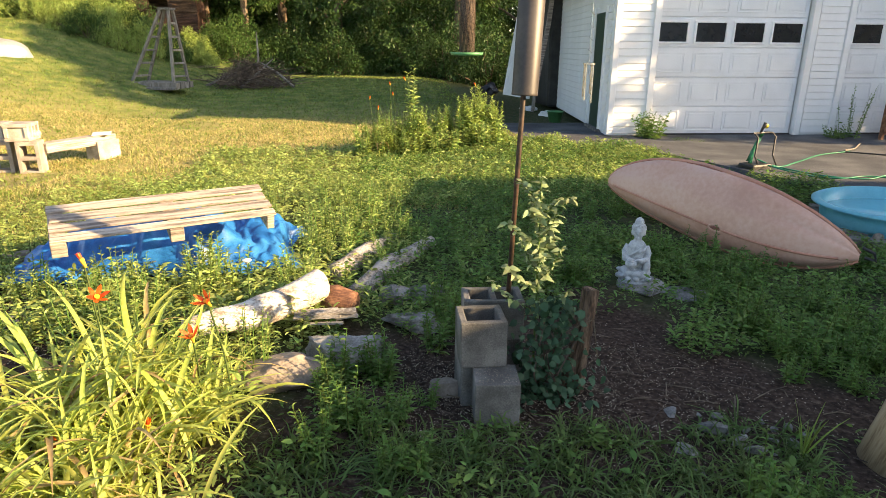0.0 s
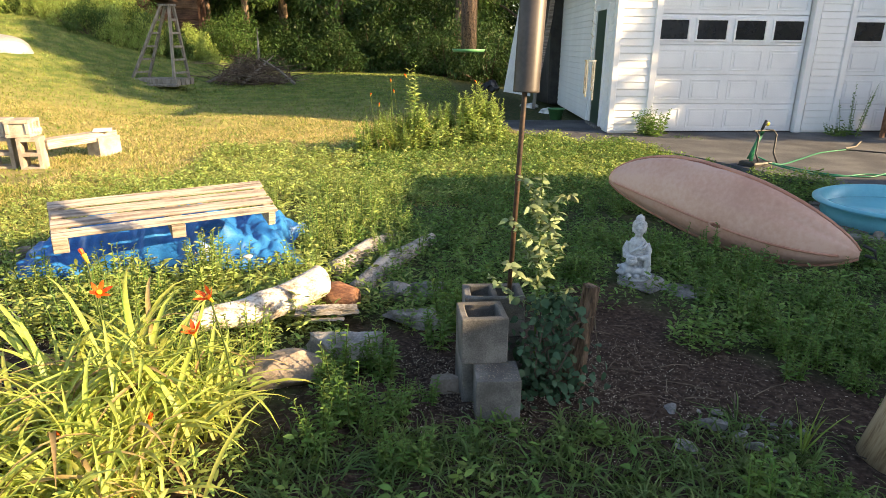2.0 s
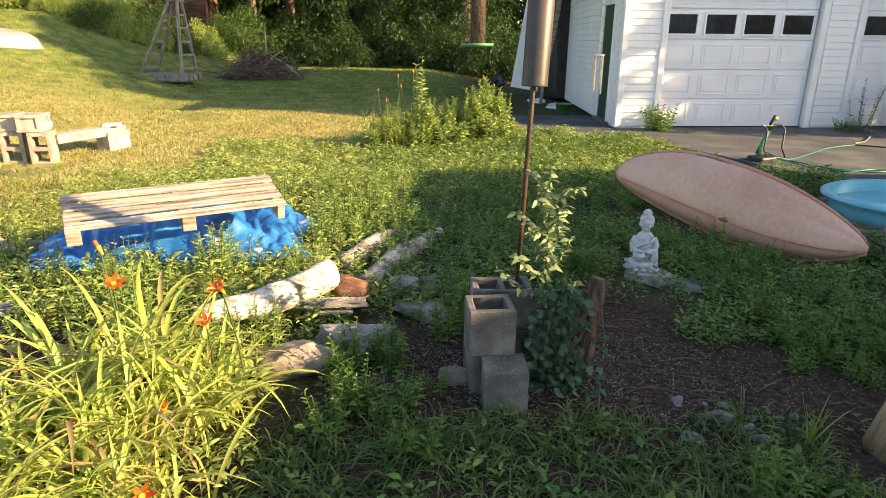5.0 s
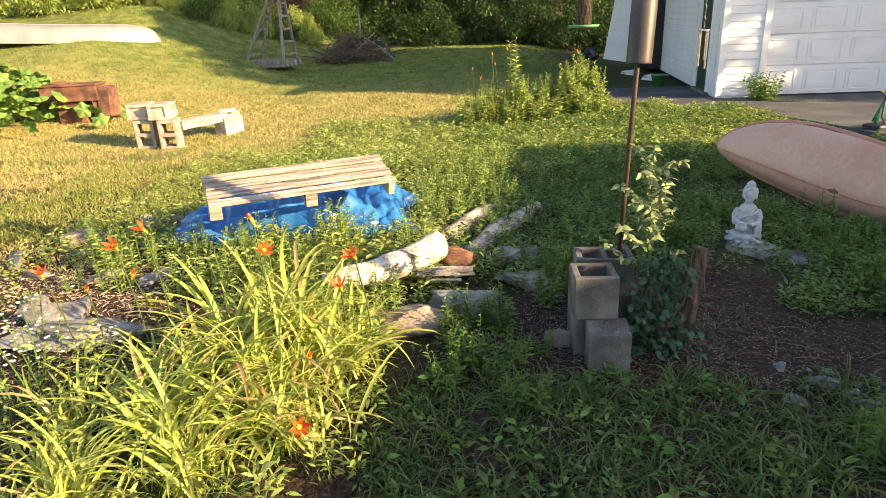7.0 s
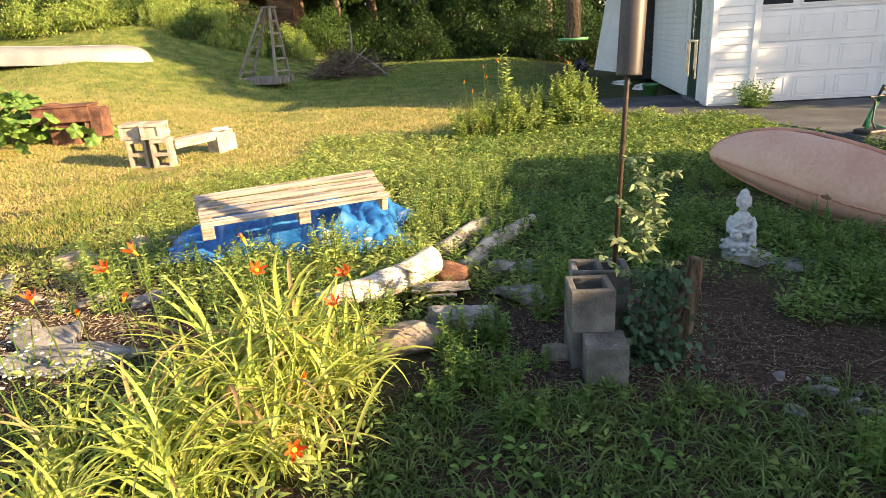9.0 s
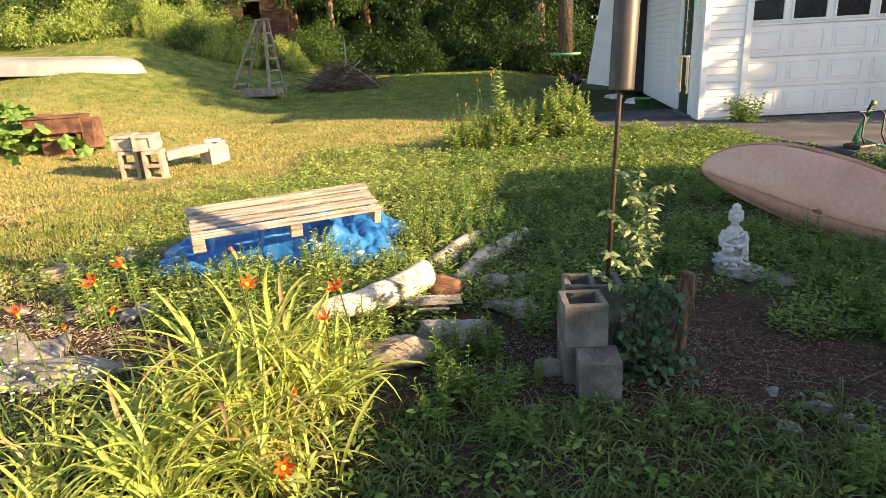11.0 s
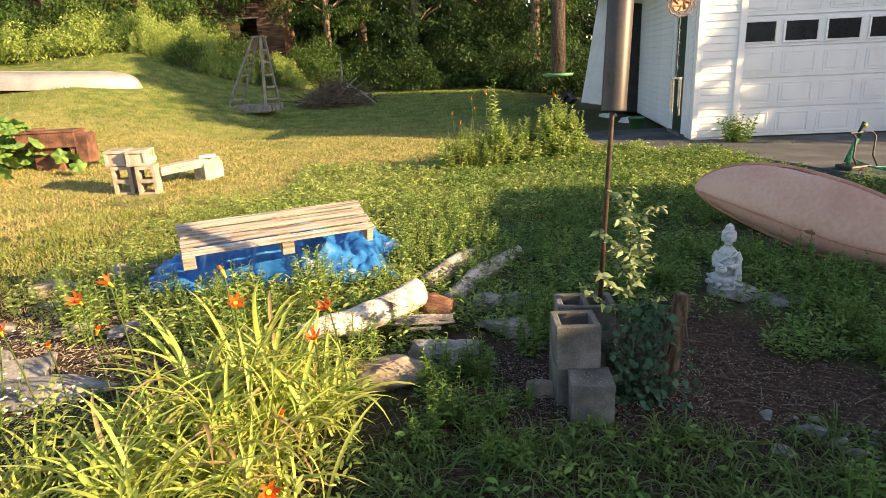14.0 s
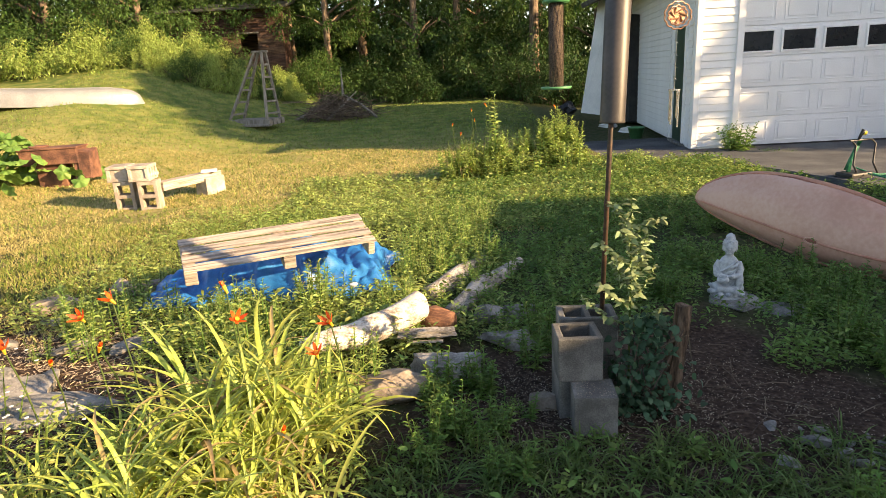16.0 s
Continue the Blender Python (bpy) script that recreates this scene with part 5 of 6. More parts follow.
# shade under the trees is put into this shrub's dark leaf colour
sh_dark = shrub((-0.6, 25.6, H(-0.6, 25.6) - 0.05), 1.5, 2.1, M["shaded_leaf"], "understorey shrub at the wood's edge, coloured dark green for deep shade", 44, 150, 0.085)
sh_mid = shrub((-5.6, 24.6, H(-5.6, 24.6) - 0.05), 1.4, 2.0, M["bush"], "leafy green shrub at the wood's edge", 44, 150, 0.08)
# sun on this shrub is carried by its brighter leaf colour
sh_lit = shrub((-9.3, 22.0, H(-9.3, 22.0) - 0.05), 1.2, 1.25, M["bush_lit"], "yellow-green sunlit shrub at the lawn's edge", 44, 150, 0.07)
for ob in (sh_dark, sh_mid, sh_lit):
    ob["group"] = "shrubs along the wood"
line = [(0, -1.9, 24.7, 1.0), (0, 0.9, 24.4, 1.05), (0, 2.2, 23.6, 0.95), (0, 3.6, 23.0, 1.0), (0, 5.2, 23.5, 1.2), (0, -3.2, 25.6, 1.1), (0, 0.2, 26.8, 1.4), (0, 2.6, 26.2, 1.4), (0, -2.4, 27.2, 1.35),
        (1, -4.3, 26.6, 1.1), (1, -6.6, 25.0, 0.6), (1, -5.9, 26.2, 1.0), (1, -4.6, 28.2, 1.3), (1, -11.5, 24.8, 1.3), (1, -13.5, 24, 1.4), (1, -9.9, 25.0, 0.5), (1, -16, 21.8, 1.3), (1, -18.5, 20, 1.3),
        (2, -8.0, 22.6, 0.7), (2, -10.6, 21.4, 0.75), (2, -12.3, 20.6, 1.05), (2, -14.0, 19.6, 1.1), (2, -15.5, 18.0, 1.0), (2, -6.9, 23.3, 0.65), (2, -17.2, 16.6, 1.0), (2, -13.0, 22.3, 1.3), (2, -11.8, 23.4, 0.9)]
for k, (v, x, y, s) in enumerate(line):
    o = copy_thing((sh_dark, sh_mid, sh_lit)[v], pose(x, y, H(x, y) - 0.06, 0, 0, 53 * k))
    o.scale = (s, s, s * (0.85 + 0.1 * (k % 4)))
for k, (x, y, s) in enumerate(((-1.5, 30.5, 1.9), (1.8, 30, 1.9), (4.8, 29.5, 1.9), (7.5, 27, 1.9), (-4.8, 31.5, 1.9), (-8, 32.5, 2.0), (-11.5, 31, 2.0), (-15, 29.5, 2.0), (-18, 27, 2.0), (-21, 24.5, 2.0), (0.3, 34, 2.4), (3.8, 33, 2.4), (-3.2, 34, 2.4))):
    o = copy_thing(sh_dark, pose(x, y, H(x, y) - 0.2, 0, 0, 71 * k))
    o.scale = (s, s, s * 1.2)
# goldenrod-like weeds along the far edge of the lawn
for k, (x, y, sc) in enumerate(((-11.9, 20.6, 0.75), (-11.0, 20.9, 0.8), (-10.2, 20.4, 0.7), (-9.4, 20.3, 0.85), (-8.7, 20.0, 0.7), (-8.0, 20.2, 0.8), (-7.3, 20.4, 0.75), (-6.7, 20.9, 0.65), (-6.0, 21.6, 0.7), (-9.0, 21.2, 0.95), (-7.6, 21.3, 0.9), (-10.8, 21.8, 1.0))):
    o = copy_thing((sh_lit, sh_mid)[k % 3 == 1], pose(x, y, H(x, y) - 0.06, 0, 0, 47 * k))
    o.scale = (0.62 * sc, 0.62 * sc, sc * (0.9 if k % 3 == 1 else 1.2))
for x, y, sc in ((-5.6, 26.6, 0.75),):
    o = copy_thing(wood_b, pose(x, y, H(x, y) - 0.05, 0, 0, 37 * x))
    o.scale = (sc, sc, sc)
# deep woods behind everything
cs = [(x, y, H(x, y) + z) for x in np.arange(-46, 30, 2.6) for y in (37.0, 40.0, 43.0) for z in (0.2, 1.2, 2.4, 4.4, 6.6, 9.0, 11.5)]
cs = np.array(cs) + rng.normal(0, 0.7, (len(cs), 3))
tagged(scatter_leaves("deep_woods", cs, rng.uniform(1.2, 2.0, len(cs)), 200, 0.34, M["shaded_leaf"], None), "dense dark woodland far behind the lawn", "woods", kind="stuff")
# trees beside the driveway that dapple the garage (never in view)
shade = tree((14.0, 9.0, 0), 7.5, 2.3, M["bush"], "leafy tree beside the driveway", 170, 70, 0.24, 0.16, 0.16)
for x, y, s in ((16.5, 11.0, 1.1), (20.0, 9.8, 1.3)):
    o = copy_thing(wood_c, pose(x, y, -0.1, 0, 0, 50 * x))
    o.scale = (s * 1.25, s * 1.25, s)
for x, y, s in ((14.0, 10.4, 1.45), (17.5, 10.5, 1.62)):
    o = copy_thing(shade, pose(x, y, -0.1, 0, 0, 33 * x))
    o.scale = (s, s, s)
sh3 = copy_thing(sh_mid, pose(12.8, 8.6, -0.15, 0, 0, 90))
sh3.scale = (1.2, 1.2, 1.1)


# ---- plants of the yard ----
def stalk_plant(name, place, tall, stems, leaf_len, leaf_w, material, label, category="weed", per=14, spread=0.1, droop=0.4, group="", shape=(0.3, 1.0, 0.7, 0.08), lean=0.25, rise=0.35):
    """An upright plant: bent stems, each set with leaves from base to tip."""
    ob = thing(name, label, category, place, 0, group)
    bm = bmesh.new()
    base, way, ln = [], [], []
    for s in range(stems):
        a = rng.uniform(0, 2 * math.pi)
        r = spread * math.sqrt(rng.uniform(0, 1))
        p0 = Vector((r * math.cos(a), r * math.sin(a), 0))
        hgt = tall * rng.uniform(0.6, 1.0)
        p2 = p0 + Vector((math.cos(a) * lean * hgt * rng.uniform(0.2, 1), math.sin(a) * lean * hgt * rng.uniform(0.2, 1), hgt))
        p1 = p0.lerp(p2, 0.5) + Vector((0, 0, 0.06 * hgt))
        tube([p0, p1, p2], (0.0045, 0.0035, 0.0015), 5, bm)
        for k in range(per):
            t = (k + rng.uniform(0, 0.8)) / per
            q = p0.lerp(p1, t * 2) if t < 0.5 else p1.lerp(p2, t * 2 - 1)
            b = k * 2.4 + rng.uniform(-0.4, 0.4) + s
            base.append(q)
            way.append((math.cos(b), math.sin(b), rise + 0.5 * t))
            ln.append(leaf_len * (1.1 - 0.65 * t) * rng.uniform(0.7, 1.2))
    part("stem", bm, M["cover"], ob)["kind"] = "stuff"
    ln = np.array(ln)
    up = np.tile([0.0, 0.0, 1.0], (len(ln), 1)) + rng.normal(0, 0.75, (len(ln), 3))
    strips("leaves", base, way, up, ln, ln * leaf_w, droop, material, ob, shape, fold=0.12)["kind"] = "stuff"
    return ob


def plants(proto, spots):
    for k, (x, y, s) in enumerate(spots):
        o = copy_thing(proto, pose(x, y, H(x, y) - 0.01, 0, 0, 77 * k))
        o.scale = (s, s, s * (0.85 + 0.1 * (k % 4)))


def spread_in(x0, x1, y0, y1, n, keep=None):
    p = np.c_[rng.uniform(x0, x1, n), rng.uniform(y0, y1, n)]
    return p if keep is None else p[keep(p[:, 0], p[:, 1])]


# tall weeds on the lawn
# leaf colour brightened to stand in for sun on these weeds
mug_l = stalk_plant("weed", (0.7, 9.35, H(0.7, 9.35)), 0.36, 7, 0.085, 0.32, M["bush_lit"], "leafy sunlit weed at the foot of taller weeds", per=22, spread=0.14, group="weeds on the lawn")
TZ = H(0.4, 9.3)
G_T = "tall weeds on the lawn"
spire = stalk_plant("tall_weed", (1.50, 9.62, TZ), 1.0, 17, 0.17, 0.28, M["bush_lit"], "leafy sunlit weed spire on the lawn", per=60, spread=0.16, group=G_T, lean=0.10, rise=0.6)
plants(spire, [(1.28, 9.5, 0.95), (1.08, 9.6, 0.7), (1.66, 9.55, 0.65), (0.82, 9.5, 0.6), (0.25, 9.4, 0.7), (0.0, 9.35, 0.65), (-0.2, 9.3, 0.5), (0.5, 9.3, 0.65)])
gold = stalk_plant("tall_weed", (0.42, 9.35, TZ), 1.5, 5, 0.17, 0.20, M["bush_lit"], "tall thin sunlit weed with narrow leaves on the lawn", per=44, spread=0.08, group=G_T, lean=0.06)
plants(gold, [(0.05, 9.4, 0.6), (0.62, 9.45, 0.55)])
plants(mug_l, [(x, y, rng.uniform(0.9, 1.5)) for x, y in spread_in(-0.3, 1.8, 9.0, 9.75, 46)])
dry_grass = thing("tall_grass", "clump of tall seeding grass among weeds", "grass", (0.2, 9.3, TZ))
n = 70
b = np.c_[rng.normal(0, 0.28, n), rng.normal(0, 0.16, n), np.zeros(n)]
strips("blades", b, np.c_[rng.normal(0, 0.22, (n, 2)), np.ones(n)], rng.normal(0, 1, (n, 3)), rng.uniform(0.4, 0.9, n), 0.010, rng.uniform(0, 0.35, n), M["lawn_green"], dry_grass, (1, 0.9, 0.7, 0.5, 0.15))["kind"] = "stuff"

# sapling through the blocks, with ivy below
SA = thing("leafy_sapling", "pale green leafy plant growing beside the feeder pole", "plant", (0.76, 2.60, Z0))
base, way, ln = [], [], []
shoots = [((0, 0, 0), (0.0, 0.01, 0.55), (-0.01, 0.0, 1.07))]
for k in range(15):
    z0 = 0.36 + 0.04 * k
    a = k * 2.4 + 0.4
    reach = rng.uniform(0.10, 0.24) * (1.15 - 0.035 * k)
    shoots.append(((0, 0.005, z0), (0.55 * reach * math.cos(a), 0.45 * reach * math.sin(a), z0 + 0.06), (reach * math.cos(a), 0.8 * reach * math.sin(a), z0 + rng.uniform(0.07, 0.17))))
for k, pts in enumerate(shoots):
    part("stem", tube(pts, (0.006, 0.005, 0.002) if k == 0 else (0.003, 0.0025, 0.0012), 6), M["cover"], SA)
    pts = [Vector(q) for q in pts]
    for j in range(90 if k == 0 else 27):
        t = 0.30 + 0.70 * j / 90 if k == 0 else 0.2 + 0.8 * (j + rng.uniform(0, 0.6)) / 27
        q = pts[0].lerp(pts[1], t * 2) if t < 0.5 else pts[1].lerp(pts[2], min(1, t * 2 - 1))
        b = j * 2.4 + k
        base.append(q)
        way.append((math.cos(b), math.sin(b), rng.uniform(-0.25, 0.8)))
        ln.append(rng.uniform(0.026, 0.058))
ln = np.array(ln)
strips("leaves", base, way, rng.normal(0, 0.6, (len(ln), 3)) + [0.3, -0.3, 0.6], ln, ln * 0.46, 0.35, M["pale_leaf"], SA, (0.25, 0.95, 1.0, 0.6, 0.05), fold=0.12)["kind"] = "stuff"
iv = thing("ivy", "dark trailing ivy round the stump and blocks", "ivy", (0.80, 2.50, Z0))
bm = bmesh.new()
for k in range(14):
    a = rng.uniform(-0.4, 0.9)
    tube([(rng.uniform(-0.1, 0.2), rng.uniform(-0.1, 0.1), 0), (rng.uniform(-0.15, 0.25), rng.uniform(-0.15, 0.1), 0.2), (rng.uniform(-0.1, 0.25), rng.uniform(-0.1, 0.1), rng.uniform(0.25, 0.5))], 0.003, 5, bm)
part("vines", bm, M["twig"], iv)
n = 620
t = rng.uniform(0, 1, n) ** 1.6
wd = 0.19 - 0.10 * t
pos = np.c_[rng.normal(0.03, 0.6, n) * wd, rng.normal(-0.02, 0.45, n) * wd, 0.02 + 0.50 * t]
ln = rng.uniform(0.022, 0.045, n)
strips("leaves", pos, rng.normal(0, 1, (n, 3)) * [1, 1, 0.4] + [0, -0.5, 0], rng.normal(0, 0.5, (n, 3)) + [0, -0.5, 0.7], ln, ln * 0.95, 0.3, M["ivy"], iv, (0.4, 1.0, 0.75, 0.08), fold=0.1)["kind"] = "stuff"

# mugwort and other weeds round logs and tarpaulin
# similar plant twice: leaf colour lightened for sun, darkened for shade
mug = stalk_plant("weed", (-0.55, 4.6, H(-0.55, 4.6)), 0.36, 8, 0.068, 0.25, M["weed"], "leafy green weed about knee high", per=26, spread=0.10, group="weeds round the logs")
mug2 = stalk_plant("weed", (0.02, 2.75, H(0, 2.75)), 0.30, 9, 0.072, 0.26, M["cover"], "leafy green weed, leaf colour darkened for shade", per=24, spread=0.08, group="weeds in the shade")
pts = np.r_[spread_in(-0.8, 0.25, 4.3, 6.8, 34), spread_in(-2.7, -0.9, 4.95, 6.2, 32), spread_in(-2.9, -2.45, 3.2, 4.6, 9), spread_in(-1.3, -0.5, 3.75, 4.2, 12), spread_in(-2.3, -1.3, 3.55, 3.95, 9), spread_in(-2.1, -1.2, 3.0, 3.6, 12), spread_in(-1.2, -0.55, 2.6, 3.1, 8)]
plants(mug, [(x, y, rng.uniform(0.55, 1.15)) for x, y in pts])
pts = np.r_[spread_in(-0.25, 0.25, 2.35, 2.9, 9), spread_in(0.3, 0.5, 3.0, 3.7, 6), spread_in(-0.1, 0.4, 3.9, 4.9, 9), spread_in(2.0, 2.9, 2.2, 3.2, 9), spread_in(-0.3, 0.3, 1.95, 2.4, 7), spread_in(2.2, 2.6, 1.5, 2.1, 6), spread_in(2.0, 4.0, 2.4, 4.2, 46), spread_in(0.9, 3.2, 3.6, 6.0, 52), spread_in(1.3, 2.6, 1.2, 1.75, 14)]
for x0, y0, r in ((1.8, 3.9, 0.28), (1.3, 3.0, 0.5), (2.75, 4.75, 0.45), (3.2, 4.3, 0.4), (2.4, 5.3, 0.4)):
    pts = pts[np.hypot(pts[:, 0] - x0, pts[:, 1] - y0) > r]
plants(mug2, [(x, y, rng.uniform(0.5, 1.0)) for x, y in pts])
bush_g = stalk_plant("bush", (4.45, 10.2, 0.0), 0.46, 30, 0.10, 0.42, M["cover"], "low green bush growing along the garage wall", "bush", per=18, spread=0.22, lean=0.5)
plants(bush_g, [(4.85, 9.9, 0.5), (5.1, 9.75, 0.4), (7.75, 10.15, 0.7)])
tall_g = stalk_plant("bush", (7.95, 10.1, 0.0), 0.95, 9, 0.07, 0.4, M["cover"], "thin upright bush beside the garage door", "bush", per=22, spread=0.15, lean=0.4)

# squash plant beside the stove
SQ = thing("squash_plant", "big-leaved squash plant beside the rusty stove", "squash plant", (-8.55, 9.75, H(-8.55, 9.75)))
bm = bmesh.new()
c0 = bm.verts.new((0, 0, 0.02))
rings = []
for q in (0.5, 1.0):
    rings.append([bm.verts.new((q * (0.12 + 0.020 * q * math.cos(5 * a)) * math.cos(a), q * (0.12 + 0.020 * q * math.cos(5 * a)) * math.sin(a), 0.02 - 0.035 * q * q + 0.014 * math.cos(5 * a))) for a in (2 * math.pi * k / 20 for k in range(20))])
for k in range(20):
    k2 = (k + 1) % 20
    bm.faces.new((c0, rings[0][k], rings[0][k2]))
    bm.faces.new((rings[0][k], rings[1][k], rings[1][k2], rings[0][k2]))
leaf = bpy.data.meshes.new("leaf")
bm.to_mesh(leaf)
bm.free()
leaf.materials.append(M["squash"])
leaf.polygons.foreach_set("use_smooth", [True] * len(leaf.polygons))
for k in range(300):
    ob = new("leaf", leaf)
    ob.parent = SQ
    x, y = rng.normal(0, 0.75), rng.normal(0, 0.5)
    z = rng.uniform(0.1, 1.05) * math.exp(-(x * x + y * y) * 0.35) + 0.06
    s = rng.uniform(0.6, 1.4)
    ob.matrix_basis = pose(x, y, z, rng.normal(25, 25), rng.normal(0, 25), rng.uniform(0, 360)) @ Matrix.Diagonal((s, s, s, 1))

# ---- day lilies ----
def blade_mesh(length, width, arch, twist):
    bm = bmesh.new()
    rows = []
    n = 9
    for i in range(n):
        t = i / (n - 1)
        ang = math.radians(12) + arch * t ** 1.4
        if i == 0:
            x = z = 0.0
        else:
            x += math.sin(ang) * length / (n - 1)
            z += math.cos(ang) * length / (n - 1)
        w = width * (0.75 + 0.5 * t if t < 0.4 else 0.95 * (1 - ((t - 0.4) / 0.6) ** 2) + 0.03) / 2
        tw = twist * t
        fold = w * 0.5
        rows.append([bm.verts.new((x + s * w * math.sin(tw) * 0.6, s * w * math.cos(tw), z + abs(s) * fold)) for s in (-1, 0, 1)])
    for a, c in zip(rows, rows[1:]):
        for k in range(2):
            bm.faces.new((a[k], a[k + 1], c[k + 1], c[k]))
    d = bpy.data.meshes.new("leaf")
    bm.to_mesh(d)
    bm.free()
    d.polygons.foreach_set("use_smooth", [True] * len(d.polygons))
    return d


leaf_kinds = []
for k in range(14):
    d = blade_mesh(rng.uniform(0.46, 0.82), rng.uniform(0.017, 0.031), rng.uniform(0.7, 2.3), rng.uniform(-0.8, 0.8))
    d.materials.append(M["lily_dry"] if k == 12 else M["lily_leaf"])
    leaf_kinds.append(d)
G_L = "day lilies"


def lily(x, y, leaves, scale=1.0):
    ob = thing("day_lily", "sunlit day lily clump with long arching leaves", "day lily", (x, y, H(x, y) - 0.01), rng.uniform(0, 360), G_L)
    for k in range(int(leaves * 1.9)):
        lf = new("leaf", leaf_kinds[int(rng.integers(0, 14))])
        lf.parent = ob
        s = scale * rng.uniform(0.7, 1.15)
        lf.matrix_basis = pose(rng.normal(0, 0.06), rng.normal(0, 0.06), 0, rng.normal(0, 10), rng.normal(0, 12), rng.uniform(0, 360)) @ Matrix.Diagonal((s, s, s, 1))
    return ob


for x, y, n, s in ((-0.80, 2.28, 42, 0.78), (-1.05, 2.45, 52, 1.0), (-1.32, 2.35, 50, 0.95), (-0.95, 2.05, 50, 0.85), (-1.25, 2.05, 52, 0.9), (-1.6, 2.1, 40, 0.72), (-1.05, 1.80, 48, 0.78), (-1.4, 1.75, 48, 0.8), (-1.85, 1.8, 34, 0.62), (-0.85, 1.72, 40, 0.62), (-1.2, 1.5, 44, 0.65), (-1.75, 1.5, 36, 0.58), (-1.55, 1.28, 36, 0.6), (-0.76, 2.48, 26, 0.62), (-1.2, 2.55, 34, 0.75)):
    lily(x, y, n, s)


def lily_flower(x, y, z, shut=False):
    """A scape with one bloom at its top, bent over a little."""
    gx_, gy_ = x + rng.normal(0, 0.06) + 0.05, y + rng.uniform(-0.05, 0.15)
    g = H(gx_, gy_)
    ob = thing("lily_flower", "orange-red day lily bloom on a tall green scape" if not shut else "closed orange day lily bud on a green scape", "flower", (gx_, gy_, g), 0, "lily blooms")
    tip = Vector((x - gx_, y - gy_, z - g))
    part("scape", tube([(0, 0, 0), tip * 0.55 + Vector((0.01, 0, 0.03)), tip], (0.0045, 0.004, 0.0035), 6), M["grass"], ob)
    lean_v = Vector((rng.normal(0, 0.35), rng.normal(-0.25, 0.3), 1)).normalized()
    rot_ = lean_v.to_track_quat("Z", "Y").to_matrix()
    k = 6
    a = np.arange(k) * math.pi / 3
    o = 0.16 if shut else 0.75
    way = np.array([rot_ @ Vector((math.cos(q) * o, math.sin(q) * o, 1)) for q in a])
    upw = np.array([rot_ @ Vector((-math.cos(q), -math.sin(q), o)) for q in a])
    strips("petals", np.tile(tip, (k, 1)), way, upw, 0.074 if not shut else 0.055, 0.019 if not shut else 0.011, 0.15, M["petal"], ob, (0.3, 0.75, 1.0, 0.8, 0.1), fold=-0.15)
    part("throat", tube([tip - lean_v * 0.02, tip + lean_v * 0.02], (0.005, 0.011), 8), M["petal_yellow"], ob, "yellow throat")


for x, y, z, s in ((-1.82, 2.3, 0.50, 0), (-1.66, 2.3, 0.585, 0), (-1.10, 2.3, 0.465, 0), (-0.67, 2.3, 0.435, 0), (-0.75, 2.3, 0.28, 0), (-1.77, 2.3, 0.35, 1), (-2.02, 2.3, 0.28, 1), (-2.23, 2.3, 0.36, 0), (-1.18, 2.0, -0.02, 0), (-0.85, 2.0, 0.06, 1), (-1.15, 2.35, 0.60, 1), (-0.80, 1.62, -0.02, 0)):
    lily_flower(x, y, z, bool(s))

# wild day lilies gone to bud in the tall weeds on the lawn
for x, y, n, sc in ((-0.12, 9.3, 24, 0.85), (0.12, 9.2, 26, 0.9), (0.32, 9.35, 22, 0.85), (0.75, 9.4, 16, 0.75), (0.98, 9.5, 12, 0.65)):
    lily(x, y, n, sc)
for x, y, z in ((-0.22, 9.25, 0.85), (-0.10, 9.3, 0.70), (0.08, 9.25, 1.05), (0.12, 9.3, 0.9), (0.30, 9.3, 1.12), (1.38, 9.6, 1.02)):
    lily_flower(x, y, TZ + z, True)

# white fleabane at the left of the lilies
FB = stalk_plant("fleabane", (-2.05, 1.95, H(-2, 1.9)), 0.42, 7, 0.06, 0.25, M["weed"], "white fleabane daisies on branching green stems", "flower", per=10, spread=0.12, group="fleabane", lean=0.4)
bm = bmesh.new()
for k in range(30):
    lathe([(0.001, 0.0), (0.009, 0.002), (0.009, 0.004), (0.003, 0.005)], 9, bm, (rng.normal(0, 0.11), rng.normal(0, 0.11), rng.uniform(0.28, 0.46)))
part("blossoms", bm, M["white_petal"], FB, "small white daisy heads")["kind"] = "stuff"
plants(FB, [(-2.35, 2.1, 0.9), (-2.5, 2.4, 1.1)])
QA = stalk_plant("wild_carrot", (-0.78, 3.45, H(-0.78, 3.45)), 0.42, 2, 0.07, 0.3, M["weed"], "wild carrot with a flat white flower head", "flower", per=6, spread=0.03)
part("umbel", lathe([(0.004, 0.395), (0.026, 0.415), (0.027, 0.42), (0.012, 0.425)], 14), M["white_petal"], QA, "flat white umbel")

